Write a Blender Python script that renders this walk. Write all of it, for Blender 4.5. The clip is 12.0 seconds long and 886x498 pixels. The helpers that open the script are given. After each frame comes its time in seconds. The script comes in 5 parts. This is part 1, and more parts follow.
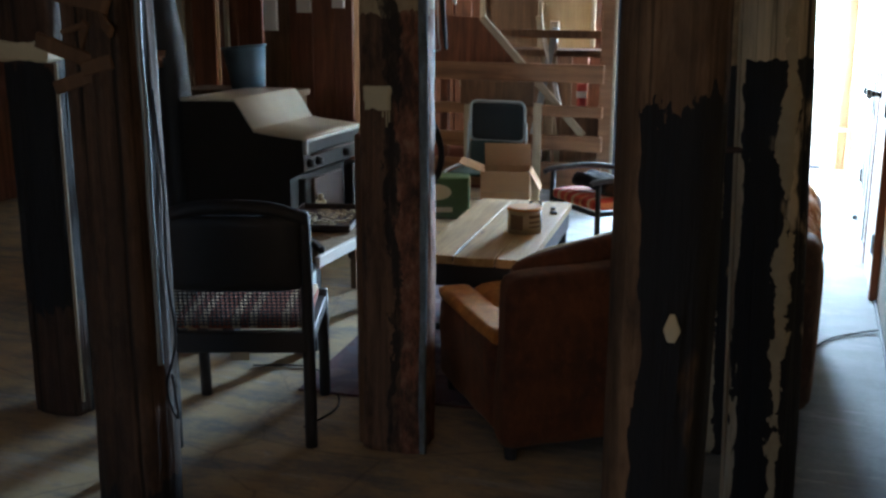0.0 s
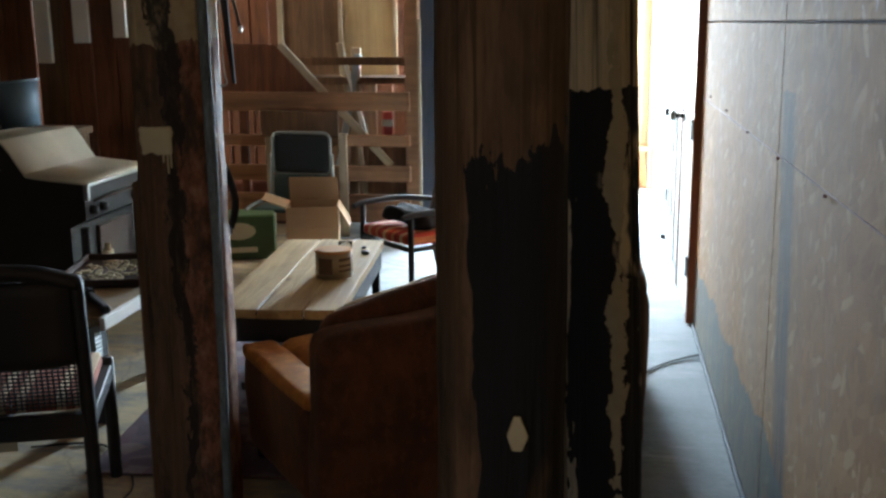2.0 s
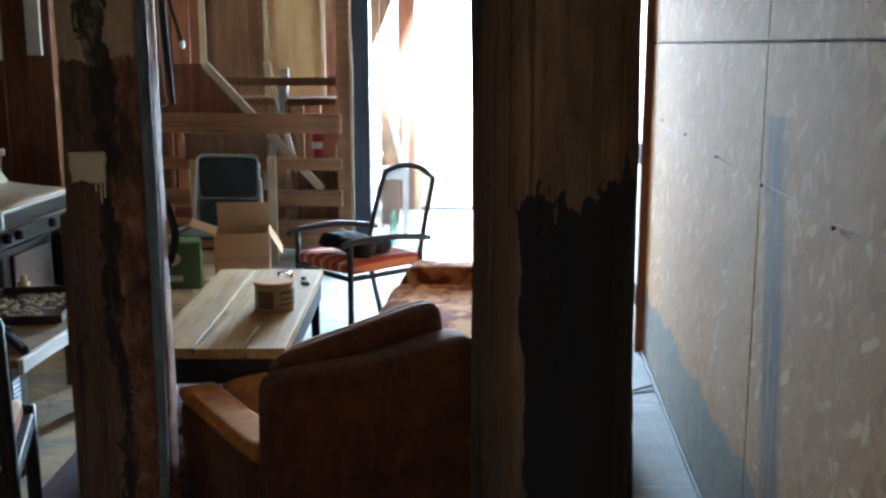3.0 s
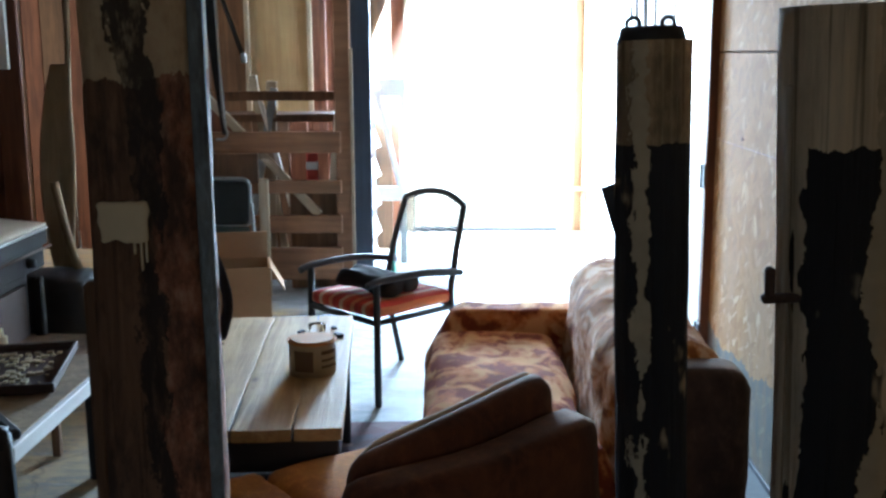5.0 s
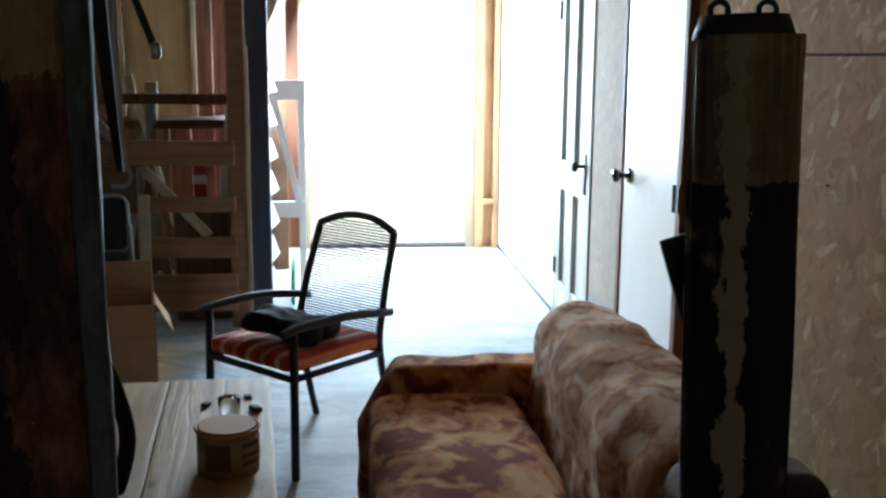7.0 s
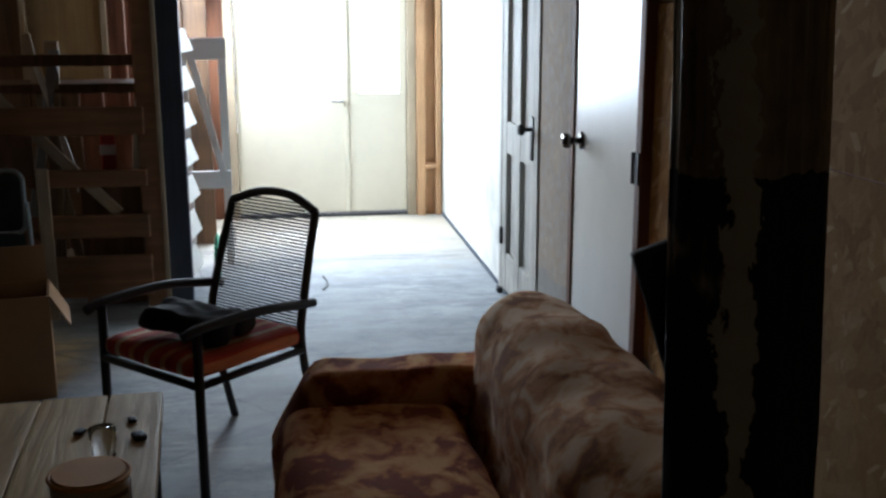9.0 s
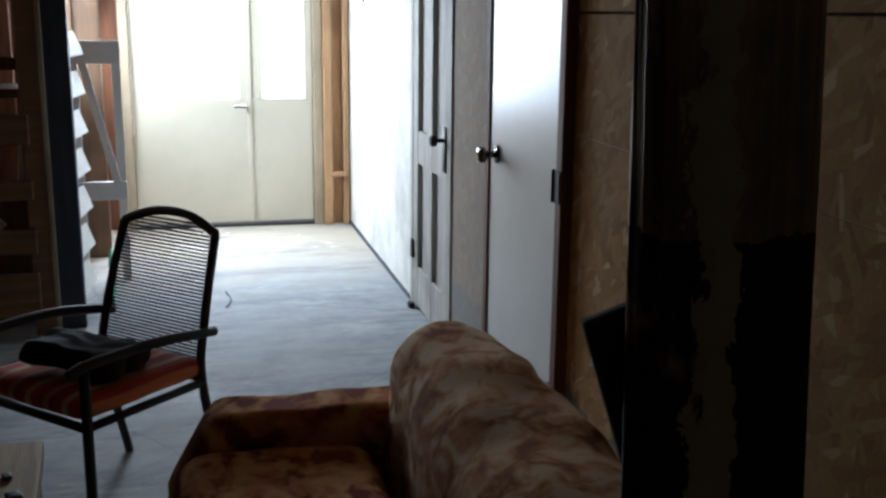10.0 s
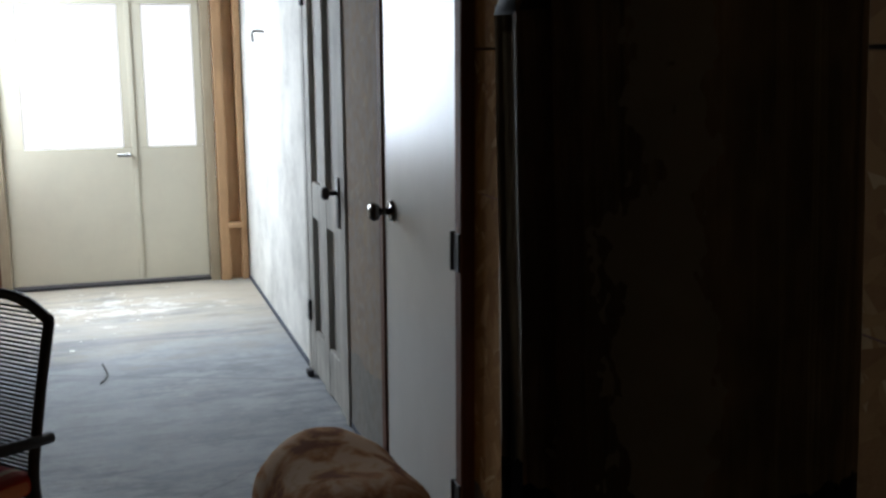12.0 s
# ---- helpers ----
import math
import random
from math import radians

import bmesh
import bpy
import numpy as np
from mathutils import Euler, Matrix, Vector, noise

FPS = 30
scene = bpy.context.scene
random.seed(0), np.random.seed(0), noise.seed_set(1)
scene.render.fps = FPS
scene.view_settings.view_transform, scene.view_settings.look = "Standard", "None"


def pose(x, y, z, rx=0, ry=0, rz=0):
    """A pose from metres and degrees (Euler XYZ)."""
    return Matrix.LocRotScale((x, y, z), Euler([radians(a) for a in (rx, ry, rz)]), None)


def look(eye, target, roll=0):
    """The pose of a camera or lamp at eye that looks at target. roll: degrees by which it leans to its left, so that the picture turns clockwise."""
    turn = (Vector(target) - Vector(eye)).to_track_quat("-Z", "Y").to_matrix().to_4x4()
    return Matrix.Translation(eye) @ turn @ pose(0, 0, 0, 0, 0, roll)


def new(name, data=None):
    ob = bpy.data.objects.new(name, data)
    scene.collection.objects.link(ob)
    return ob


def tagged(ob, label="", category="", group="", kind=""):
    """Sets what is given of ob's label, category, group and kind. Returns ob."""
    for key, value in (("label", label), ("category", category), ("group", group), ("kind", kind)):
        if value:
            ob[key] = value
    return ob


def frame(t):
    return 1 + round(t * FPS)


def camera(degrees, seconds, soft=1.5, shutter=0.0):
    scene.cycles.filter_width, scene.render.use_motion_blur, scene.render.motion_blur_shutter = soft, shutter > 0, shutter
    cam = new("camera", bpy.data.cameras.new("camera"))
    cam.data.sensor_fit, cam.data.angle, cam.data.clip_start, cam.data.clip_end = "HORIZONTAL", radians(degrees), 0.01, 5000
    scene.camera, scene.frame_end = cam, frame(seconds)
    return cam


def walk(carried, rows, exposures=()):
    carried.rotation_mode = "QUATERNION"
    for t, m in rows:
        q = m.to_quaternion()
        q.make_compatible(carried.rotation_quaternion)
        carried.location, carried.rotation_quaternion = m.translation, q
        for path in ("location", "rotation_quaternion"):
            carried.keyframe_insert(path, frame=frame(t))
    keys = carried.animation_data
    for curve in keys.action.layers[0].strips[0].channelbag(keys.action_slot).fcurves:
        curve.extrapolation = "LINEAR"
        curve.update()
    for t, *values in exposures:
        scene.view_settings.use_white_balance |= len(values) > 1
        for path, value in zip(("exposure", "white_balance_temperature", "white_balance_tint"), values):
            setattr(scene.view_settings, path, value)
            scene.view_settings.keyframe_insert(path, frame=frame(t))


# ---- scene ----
cam = camera(46.0, 12.0, soft=2.7)
PATH = [
    (0, (0.555, 0.294, 1.468), (-0.084, 2.131, 1.0), 0.2),
    (0.5, (0.558, 0.344, 1.471), (-0.004, 2.209, 1.014), 0.1),
    (1, (0.564, 0.427, 1.475), (0.074, 2.314, 1.027), -0.5),
    (1.5, (0.553, 0.542, 1.465), (0.142, 2.451, 1.031), -0.5),
    (2, (0.484, 0.625, 1.47), (0.188, 2.557, 1.047), -0.5),
    (2.5, (0.392, 0.703, 1.471), (0.207, 2.653, 1.064), -0.3),
    (3, (0.332, 0.833, 1.458), (0.195, 2.791, 1.074), -0.0),
    (5, (-0.083, 1.426, 1.463), (-0.123, 3.392, 1.096), -0.3),
    (5.5, (-0.158, 1.575, 1.449), (-0.17, 3.544, 1.098), -0.3),
    (6, (-0.205, 1.786, 1.454), (-0.178, 3.754, 1.101), -0.3),
    (6.5, (-0.239, 1.983, 1.451), (-0.15, 3.95, 1.099), -0.1),
    (7, (-0.293, 2.177, 1.455), (-0.092, 4.133, 1.091), 0.5),
    (7.2, (-0.3, 2.249, 1.459), (-0.057, 4.199, 1.085), 0.5),
    (9, (-0.169, 2.654, 1.438), (0.122, 4.583, 0.995), -0.1),
    (9.5, (-0.165, 2.77, 1.445), (0.207, 4.683, 0.995), 0.0),
    (10, (-0.148, 2.86, 1.462), (0.317, 4.755, 1.02), 0.6),
    (10.5, (-0.077, 2.979, 1.459), (0.428, 4.867, 1.034), 0.6),
    (11, (0.011, 3.077, 1.471), (0.482, 4.975, 1.054), -0.2),
    (11.5, (0.051, 3.2, 1.471), (0.533, 5.099, 1.07), -0.7),
    (12, (0.074, 3.3, 1.466), (0.682, 5.168, 1.09), -0.3),
]
EXPOSURES = [(0.0, 0.5, 5250, 4), (1.5, 0.5, 5600, 4), (2.5, 0.5, 5900, 5), (3.0, 0.65, 5400, 4), (5.0, 0.45, 5050, 4), (5.5, 0.12, 5200, 4), (6.5, -0.5, 5350, 4),
             (7.2, -1.15, 5700, 6), (9.0, -2.35, 6000, 12), (10.0, -2.75, 6050, 13), (10.5, -2.8, 6100, 13), (12.0, -3.3, 6350, 14)]
walk(cam, [(t, look(eye, target, roll)) for t, eye, target, roll in PATH], EXPOSURES)

# ---------------------------------------------------------------- light
world = bpy.data.worlds.new("world")
scene.world = world
world.use_nodes = True
wt = world.node_tree
sky = wt.nodes.new("ShaderNodeTexSky")
sky.sky_type, sky.sun_disc = "NISHITA", False
sky.sun_elevation, sky.sun_rotation = radians(42), radians(20)
wt.links.new(sky.outputs[0], wt.nodes["Background"].inputs[0])
wt.nodes["Background"].inputs[1].default_value = 0.12


def area(name, m, sx, sy, power, color):
    lamp = bpy.data.lights.new(name, "AREA")
    lamp.shape, lamp.size, lamp.size_y, lamp.energy, lamp.color = "RECTANGLE", sx, sy, power, color
    ob = new(name, lamp)
    ob.matrix_world = m
    return ob


sun = bpy.data.lights.new("sun", "SUN")
sun.energy, sun.angle, sun.color = 3.0, radians(0.5), (1.0, 0.95, 0.86)
new("sun", sun).matrix_world = look((0, 0, 0), (-0.2, -0.7, -0.65))

# daylight in the glazing of the far doors and in the passage opening
area("door_daylight", look((-0.02, 10.02, 1.4), (-0.1, 5.0, 0.9)), 0.6, 1.05, 460, (0.78, 0.91, 1.0))
area("passage_daylight", look((-0.74, 9.4, 1.6), (0.95, 9.2, 0.9)), 0.9, 1.1, 460, (0.83, 0.94, 1.0))
# added warm fill from behind the camera, no such source known
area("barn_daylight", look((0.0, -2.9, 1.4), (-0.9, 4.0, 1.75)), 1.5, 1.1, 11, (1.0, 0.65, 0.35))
# added warm fill for the storage bay, its window is made up
area("side_daylight", look((-4.95, 7.9, 1.7), (-1.5, 7.9, 0.6)), 1.0, 0.9, 55, (1.0, 0.84, 0.6))

# ---------------------------------------------------------------- mesh helpers
I4 = Matrix()


def rot(rx=0, ry=0, rz=0):
    return pose(0, 0, 0, rx, ry, rz)


def box(bm, size, c=(0, 0, 0), m=I4, bev=0.0, seg=1):
    r = bmesh.ops.create_cube(bm, size=1, matrix=m @ Matrix.Translation(c) @ Matrix.Diagonal((*size, 1)))
    if bev:
        es = list({e for v in r["verts"] for e in v.link_edges})
        bmesh.ops.bevel(bm, geom=es, offset=bev, segments=seg, affect="EDGES", profile=0.6)
    return bm


def cyl(bm, r1, r2, h, c=(0, 0, 0), m=I4, seg=20, caps=True):
    """A cone or cylinder that stands on c."""
    bmesh.ops.create_cone(bm, cap_ends=caps, segments=seg, radius1=r1, radius2=r2, depth=h,
                          matrix=m @ Matrix.Translation((c[0], c[1], c[2] + h / 2)))
    return bm


def tube(bm, pts, r, seg=8, closed=False):
    pts = [Vector(p) for p in pts]
    n, rings = len(pts), []
    for i, p in enumerate(pts):
        a = pts[i - 1] if (i or closed) else p
        b = pts[(i + 1) % n] if (i < n - 1 or closed) else p
        d = (b - a).normalized()
        u = d.cross(Vector((0, 0, 1)) if abs(d.z) < 0.9 else Vector((0, 1, 0))).normalized()
        v = d.cross(u)
        rings.append([bm.verts.new(p + r * (math.cos(k) * u + math.sin(k) * v)) for k in np.linspace(0, math.tau, seg, False)])
    for i in range(n if closed else n - 1):
        a, b = rings[i], rings[(i + 1) % n]
        for k in range(seg):
            bm.faces.new((a[k], a[(k + 1) % seg], b[(k + 1) % seg], b[k]))
    if not closed:
        bm.faces.new(rings[0][::-1]), bm.faces.new(rings[-1])
    return bm


def smooth_path(pts, n=6):
    """Catmull-Rom through the points."""
    pts = [Vector(p) for p in pts]
    out = []
    for i in range(len(pts) - 1):
        a, b, c, d = pts[max(i - 1, 0)], pts[i], pts[i + 1], pts[min(i + 2, len(pts) - 1)]
        for k in range(n):
            t = k / n
            out.append(0.5 * (2 * b + (c - a) * t + (2 * a - 5 * b + 4 * c - d) * t * t + (3 * b - a - 3 * c + d) * t ** 3))
    return out + [pts[-1]]


def sbox(bm, size, c=(0, 0, 0), m=I4, r=0.05, cuts=10, puff=0.0, rough=0.0, seed=0):
    """A soft, rounded block, as upholstery is."""
    tmp = bmesh.new()
    bmesh.ops.create_cube(tmp, size=2)
    bmesh.ops.subdivide_edges(tmp, edges=tmp.edges[:], cuts=cuts, use_grid_fill=True)
    h = Vector(size) / 2
    for v in tmp.verts:
        u = v.co.copy()
        p = Vector((u.x * h.x, u.y * h.y, u.z * h.z))
        q = Vector([max(-h[i] + r, min(h[i] - r, p[i])) for i in range(3)])
        d = p - q
        p = q + d.normalized() * r if d.length > 1e-6 else p
        if puff:
            k = (1 - u.x ** 2) * (1 - u.y ** 2) + (1 - u.x ** 2) * (1 - u.z ** 2) + (1 - u.y ** 2) * (1 - u.z ** 2)
            p += p.normalized() * puff * k
        if rough:
            p += Vector(noise.noise_vector(p * 6 + Vector((seed, 0, 0)))) * rough
        v.co = m @ (p + Vector(c))
    me = bpy.data.meshes.new("soft")
    tmp.to_mesh(me)
    tmp.free()
    bm.from_mesh(me)
    bpy.data.meshes.remove(me)
    return bm


def part(name, bm, material, parent=None, label="", soft=False, at=None):
    bmesh.ops.recalc_face_normals(bm, faces=bm.faces[:])
    me = bpy.data.meshes.new(name)
    bm.to_mesh(me)
    bm.free()
    if soft:
        me.polygons.foreach_set("use_smooth", [True] * len(me.polygons))
    me.materials.append(material)
    ob = new(name, me)
    ob.parent = parent
    if at is not None:
        ob.matrix_local = at
    return tagged(ob, label) if label else ob


def thing(name, m, label, category, group="", kind=""):
    ob = new(name)
    ob.matrix_world = m
    return tagged(ob, label, category, group, kind)


def B():
    return bmesh.new()


# ---------------------------------------------------------------- materials
class Nodes:
    def __init__(self, name, rough=0.7, metal=0.0):
        self.m = bpy.data.materials.new(name)
        self.m.use_nodes = True
        self.t = self.m.node_tree
        self.b = self.t.nodes["Principled BSDF"]
        self.b.inputs["Roughness"].default_value, self.b.inputs["Metallic"].default_value = rough, metal
        self.co = self.t.nodes.new("ShaderNodeTexCoord").outputs["Object"]

    def put(self, socket, v):
        if isinstance(v, bpy.types.NodeSocket):
            self.t.links.new(v, socket)
        elif isinstance(v, tuple):
            socket.default_value = (*v, 1) if len(v) == 3 and len(socket.default_value) == 4 else v
        else:
            socket.default_value = v

    def scaled(self, sc, ro=(0, 0, 0), off=(0, 0, 0)):
        v = self.co
        for loc, turn, size in (((0, 0, 0), ro, (1, 1, 1)), (off, (0, 0, 0), sc)):
            if turn == (0, 0, 0) and size == (1, 1, 1):
                continue
            n = self.t.nodes.new("ShaderNodeMapping")
            self.put(n.inputs[0], v)
            n.inputs["Location"].default_value = loc
            n.inputs["Rotation"].default_value = [radians(a) for a in turn]
            n.inputs["Scale"].default_value = size
            v = n.outputs[0]
        return v

    def noise(self, scale, vec=None, detail=5.0, rough=0.6, dist=0.0):
        n = self.t.nodes.new("ShaderNodeTexNoise")
        self.put(n.inputs["Vector"], vec or self.co)
        n.inputs["Scale"].default_value, n.inputs["Detail"].default_value = scale, detail
        n.inputs["Roughness"].default_value, n.inputs["Distortion"].default_value = rough, dist
        return n.outputs[0]

    def voronoi(self, scale, vec=None, feature="F1", out=0, rand=1.0):
        n = self.t.nodes.new("ShaderNodeTexVoronoi")
        n.feature = feature
        self.put(n.inputs["Vector"], vec or self.co)
        n.inputs["Scale"].default_value, n.inputs["Randomness"].default_value = scale, rand
        return n.outputs[out]

    def ramp(self, f, *stops):
        n = self.t.nodes.new("ShaderNodeValToRGB")
        self.put(n.inputs[0], f)
        e = n.color_ramp.elements
        while len(e) < len(stops):
            e.new(0.5)
        for el, (p, c) in zip(e, stops):
            el.position, el.color = p, (c, c, c, 1) if isinstance(c, (int, float)) else (*c, 1)
        return n.outputs[0]

    def mix(self, f, a, b, how="MIX"):
        n = self.t.nodes.new("ShaderNodeMix")
        n.data_type, n.blend_type = "RGBA", how
        self.put(n.inputs[0], f), self.put(n.inputs[6], a), self.put(n.inputs[7], b)
        return n.outputs[2]

    def math(self, op, a, b=0.0):
        n = self.t.nodes.new("ShaderNodeMath")
        n.operation = op
        self.put(n.inputs[0], a), self.put(n.inputs[1], b)
        return n.outputs[0]

    def axis(self, i, vec=None):
        n = self.t.nodes.new("ShaderNodeSeparateXYZ")
        self.put(n.inputs[0], vec or self.co)
        return n.outputs[i]

    def random(self):
        return self.t.nodes.new("ShaderNodeObjectInfo").outputs["Random"]

    def done(self, color, bump=None, strength=0.3, dist=0.01, rough=None):
        self.put(self.b.inputs["Base Color"], color)
        if rough is not None:
            self.put(self.b.inputs["Roughness"], rough)
        if bump is not None:
            n = self.t.nodes.new("ShaderNodeBump")
            n.inputs["Strength"].default_value, n.inputs["Distance"].default_value = strength, dist
            self.put(n.inputs["Height"], bump)
            self.t.links.new(n.outputs[0], self.b.inputs["Normal"])
        return self.m


def wood(name, dark, light, axis=2, rough=0.75, scale=1.0, vary=True):
    n = Nodes(name, rough)
    sc = [22 * scale] * 3
    sc[axis] = 1.6 * scale
    g = n.noise(1.0, n.scaled(tuple(sc)), 6, 0.65, 0.6)
    big = n.noise(2.3, None, 3)
    c = n.mix(n.ramp(g, (0.3, 0.0), (0.72, 1.0)), dark, light)
    c = n.mix(n.math("MULTIPLY", n.ramp(big, (0.45, 0.0), (0.7, 1.0)), 0.6), c, tuple(0.55 * v for v in dark))
    if vary:
        c = n.mix(n.math("MULTIPLY", n.random(), 0.45), c, tuple(0.45 * (a + b) for a, b in zip(dark, light)))
    return n.done(c, g, 0.5, 0.006)


def plain(name, color, rough=0.6, metal=0.0, vary=0.25, bump=0.15, scale=30):
    n = Nodes(name, rough, metal)
    f, g = n.noise(scale, None, 6), n.noise(3.0, None, 4)
    c = n.mix(n.math("MULTIPLY", n.ramp(g, (0.4, 0.0), (0.65, 1.0)), vary * 2), color, tuple(v * 0.55 for v in color))
    c = n.mix(n.math("MULTIPLY", f, vary), c, tuple(min(1, v * 1.5) for v in color))
    return n.done(c, f, bump, 0.004)


def post_material(name, raw, black_top, black_bot, flake_x, flake_w, seed, amount=0.5, cream=(0.5, 0.42, 0.28), tar_from=-1.0, tar_to=1.0, stained=0.75, dim=0.4, ragged=0.3):
    """Old timber post: bare brown wood, tarred black part, cream paint left in flaking vertical patches."""
    n = Nodes(name, 0.8)
    g = n.noise(1.0, n.scaled((30, 30, 1.8), off=(seed, 0, 0)), 6, 0.7, 0.8)
    stain = n.noise(3.0, n.scaled((2.2, 2.2, 1.0), off=(0, seed, 0)), 5, 0.7)
    c = n.mix(n.ramp(g, (0.3, 0.0), (0.7, 1.0)), tuple(dim * v for v in raw), raw)
    grey = n.noise(5.0, n.scaled((3, 3, 0.35), off=(seed, seed, 0)), 6, 0.7)
    c = n.mix(n.ramp(grey, (0.5, 0.0), (0.66, 0.55)), c, tuple(1.7 * v + 0.02 for v in raw) if dim < 0.5 else (0.3, 0.25, 0.2))
    c = n.mix(n.ramp(stain, (0.42, 0.0), (0.62, stained)), c, (0.02, 0.012, 0.008))
    crack = n.noise(1.0, n.scaled((26, 26, 0.7), off=(0, seed * 2, 0)), 3, 0.5, 0.3)
    c = n.mix(n.ramp(crack, (0.35, 0.95), (0.4, 0.0)), c, (0.01, 0.007, 0.005))
    line = n.noise(1.0, n.scaled((70, 70, 1.1), off=(seed, 0, 2)), 4, 0.6, 0.4)
    c = n.mix(n.ramp(line, (0.36, 0.7), (0.44, 0.0)), c, tuple(0.2 * v for v in raw))
    c = n.mix(n.ramp(line, (0.6, 0.0), (0.72, 0.4)), c, tuple(min(0.8, 1.5 * v) for v in raw))
    z = n.axis(2)
    wob = n.math("MULTIPLY", n.noise(14.0, n.scaled((1, 1, 0.35)), 5, 0.7), ragged)
    zz = n.math("ADD", z, wob)
    tar = n.math("MULTIPLY", n.math("LESS_THAN", zz, black_top + ragged / 2), n.math("GREATER_THAN", zz, black_bot + ragged / 2))
    patchy = n.ramp(n.noise(4.0, n.scaled((1.5, 1.5, 0.7), off=(seed * 3, 0, 0)), 4), (0.32, 0.0), (0.37, 1.0))
    tar = n.math("MULTIPLY", tar, patchy)
    side = n.math("ADD", n.axis(0), n.math("MULTIPLY", n.noise(9.0, n.scaled((1, 1, 0.3)), 5, 0.65), 0.1))
    tar = n.math("MULTIPLY", tar, n.math("GREATER_THAN", side, tar_from + 0.05))
    tar = n.math("MULTIPLY", tar, n.math("LESS_THAN", side, tar_to + 0.05))
    c = n.mix(tar, c, (0.008, 0.009, 0.013))
    fx = n.math("ABSOLUTE", n.math("SUBTRACT", n.axis(0), flake_x))
    strip = n.math("LESS_THAN", n.math("ADD", fx, n.math("MULTIPLY", n.noise(11.0, n.scaled((1, 1, 0.6), off=(seed, seed, 0)), 5, 0.7), 0.11)), flake_w + 0.05)
    flake = n.ramp(n.noise(6.0, n.scaled((1.0, 1.0, 0.5), off=(seed, 0, seed)), 6, 0.75), (0.5 - amount * 0.2, 0.0), (0.515 - amount * 0.2, 1.0))
    k = n.math("MULTIPLY", strip, flake)
    c = n.mix(k, c, n.mix(n.noise(25.0, None, 4), tuple(0.6 * v for v in cream), cream))
    h = n.mix(k, n.mix(n.ramp(crack, (0.33, 1.0), (0.42, 0.0)), n.mix(0.5, g, line), (0.0, 0.0, 0.0)), (0.9, 0.9, 0.9))
    return n.done(c, h, 0.9, 0.016)


def osb(name, grey=0.0):
    n = Nodes(name, 0.92)
    n.b.inputs["Specular IOR Level"].default_value = 0.2
    warp = n.noise(3.0, None, 2)
    c = None
    for k, (ro, sc) in enumerate(((8, (20, 40, 9)), (-24, (20, 36, 10)), (40, (20, 40, 11)), (-62, (20, 42, 13)))):
        v = n.voronoi(1.0, n.scaled(sc, (ro, 0, 0), (k * 3.1, k, 0)), out=1)
        r = n.axis(0, v)
        layer = n.ramp(r, (0.0, (0.26, 0.125, 0.036)), (0.4, (0.33, 0.17, 0.052)), (0.9, (0.39, 0.215, 0.072)), (1.0, (0.54, 0.37, 0.18)))
        c = layer if c is None else n.mix(n.ramp(n.axis(1, v), (0.6, 0.0), (0.62, 1.0)), c, layer)
    grime = n.noise(1.6, n.scaled((1, 1, 0.45)), 6, 0.7)
    c = n.mix(n.ramp(grime, (0.36, 0.35), (0.55, 0.0)), c, (0.3, 0.23, 0.15))
    wob = n.math("MULTIPLY", n.noise(12.0, n.scaled((1, 1, 0.3)), 4, 0.7), 0.06)
    side = n.math("ABSOLUTE", n.math("SUBTRACT", n.math("SUBTRACT", n.axis(1), n.math("MULTIPLY", n.axis(2), 0.16)), 3.19))
    band = n.ramp(n.math("ADD", side, wob), (0.09, 1.0), (0.15, 0.0))
    band = n.math("MULTIPLY", band, n.math("LESS_THAN", n.math("ADD", n.axis(2), wob), 1.32))
    smear = n.ramp(n.noise(30.0, n.scaled((1, 1, 0.12)), 4, 0.7), (0.32, 0.3), (0.55, 0.85))
    c = n.mix(n.math("MULTIPLY", band, smear), c, (0.045, 0.05, 0.056))
    # grey-teal damp stain along the foot of the sheets
    dark_zone = n.math("LESS_THAN", n.math("ADD", n.axis(2), n.math("MULTIPLY", n.noise(3.0, None, 5, 0.6), 0.3)), 0.48)
    c = n.mix(n.math("MULTIPLY", dark_zone, n.ramp(n.noise(16.0, n.scaled((1, 1, 0.4)), 5, 0.7), (0.3, 0.55), (0.6, 0.92))), c, (0.095, 0.115, 0.11))
    if grey:
        c = n.mix(n.ramp(n.noise(18.0, None, 5, 0.7), (0.35, grey), (0.65, grey * 0.6)), c, (0.34, 0.33, 0.31))
    splash = n.ramp(n.noise(8.0, n.scaled((1, 1.2, 0.8)), 3), (0.73, 0.0), (0.76, 0.8))
    c = n.mix(splash, c, (0.5, 0.46, 0.39))
    return n.done(c, n.noise(60.0, None, 4), 0.35, 0.004)


M_OSB, M_OSB_GREY = osb("oriented_strand_board"), osb("greyed_strand_board", 0.85)
M_RED = wood("red_brown_boards", (0.075, 0.024, 0.011), (0.27, 0.105, 0.047))
M_BROWN = wood("brown_planks", (0.065, 0.034, 0.017), (0.23, 0.125, 0.06))
M_RAIL = wood("rail_timber", (0.14, 0.07, 0.034), (0.37, 0.195, 0.095), 0)
M_PINE = wood("pine_stud", (0.36, 0.2, 0.1), (0.6, 0.38, 0.2))
M_PALE = wood("pale_wood", (0.3, 0.24, 0.16), (0.5, 0.42, 0.3))
M_DULL = wood("dull_tan_wood", (0.15, 0.1, 0.055), (0.34, 0.25, 0.14))
M_PLY = wood("plywood_sheet", (0.3, 0.2, 0.09), (0.5, 0.36, 0.17), 2)
M_WHITE = plain("white_paint", (0.72, 0.72, 0.68), 0.35, vary=0.08, bump=0.05)
M_WHITEBOARD = plain("whitewashed_board", (0.75, 0.75, 0.72), 0.7, vary=0.12)
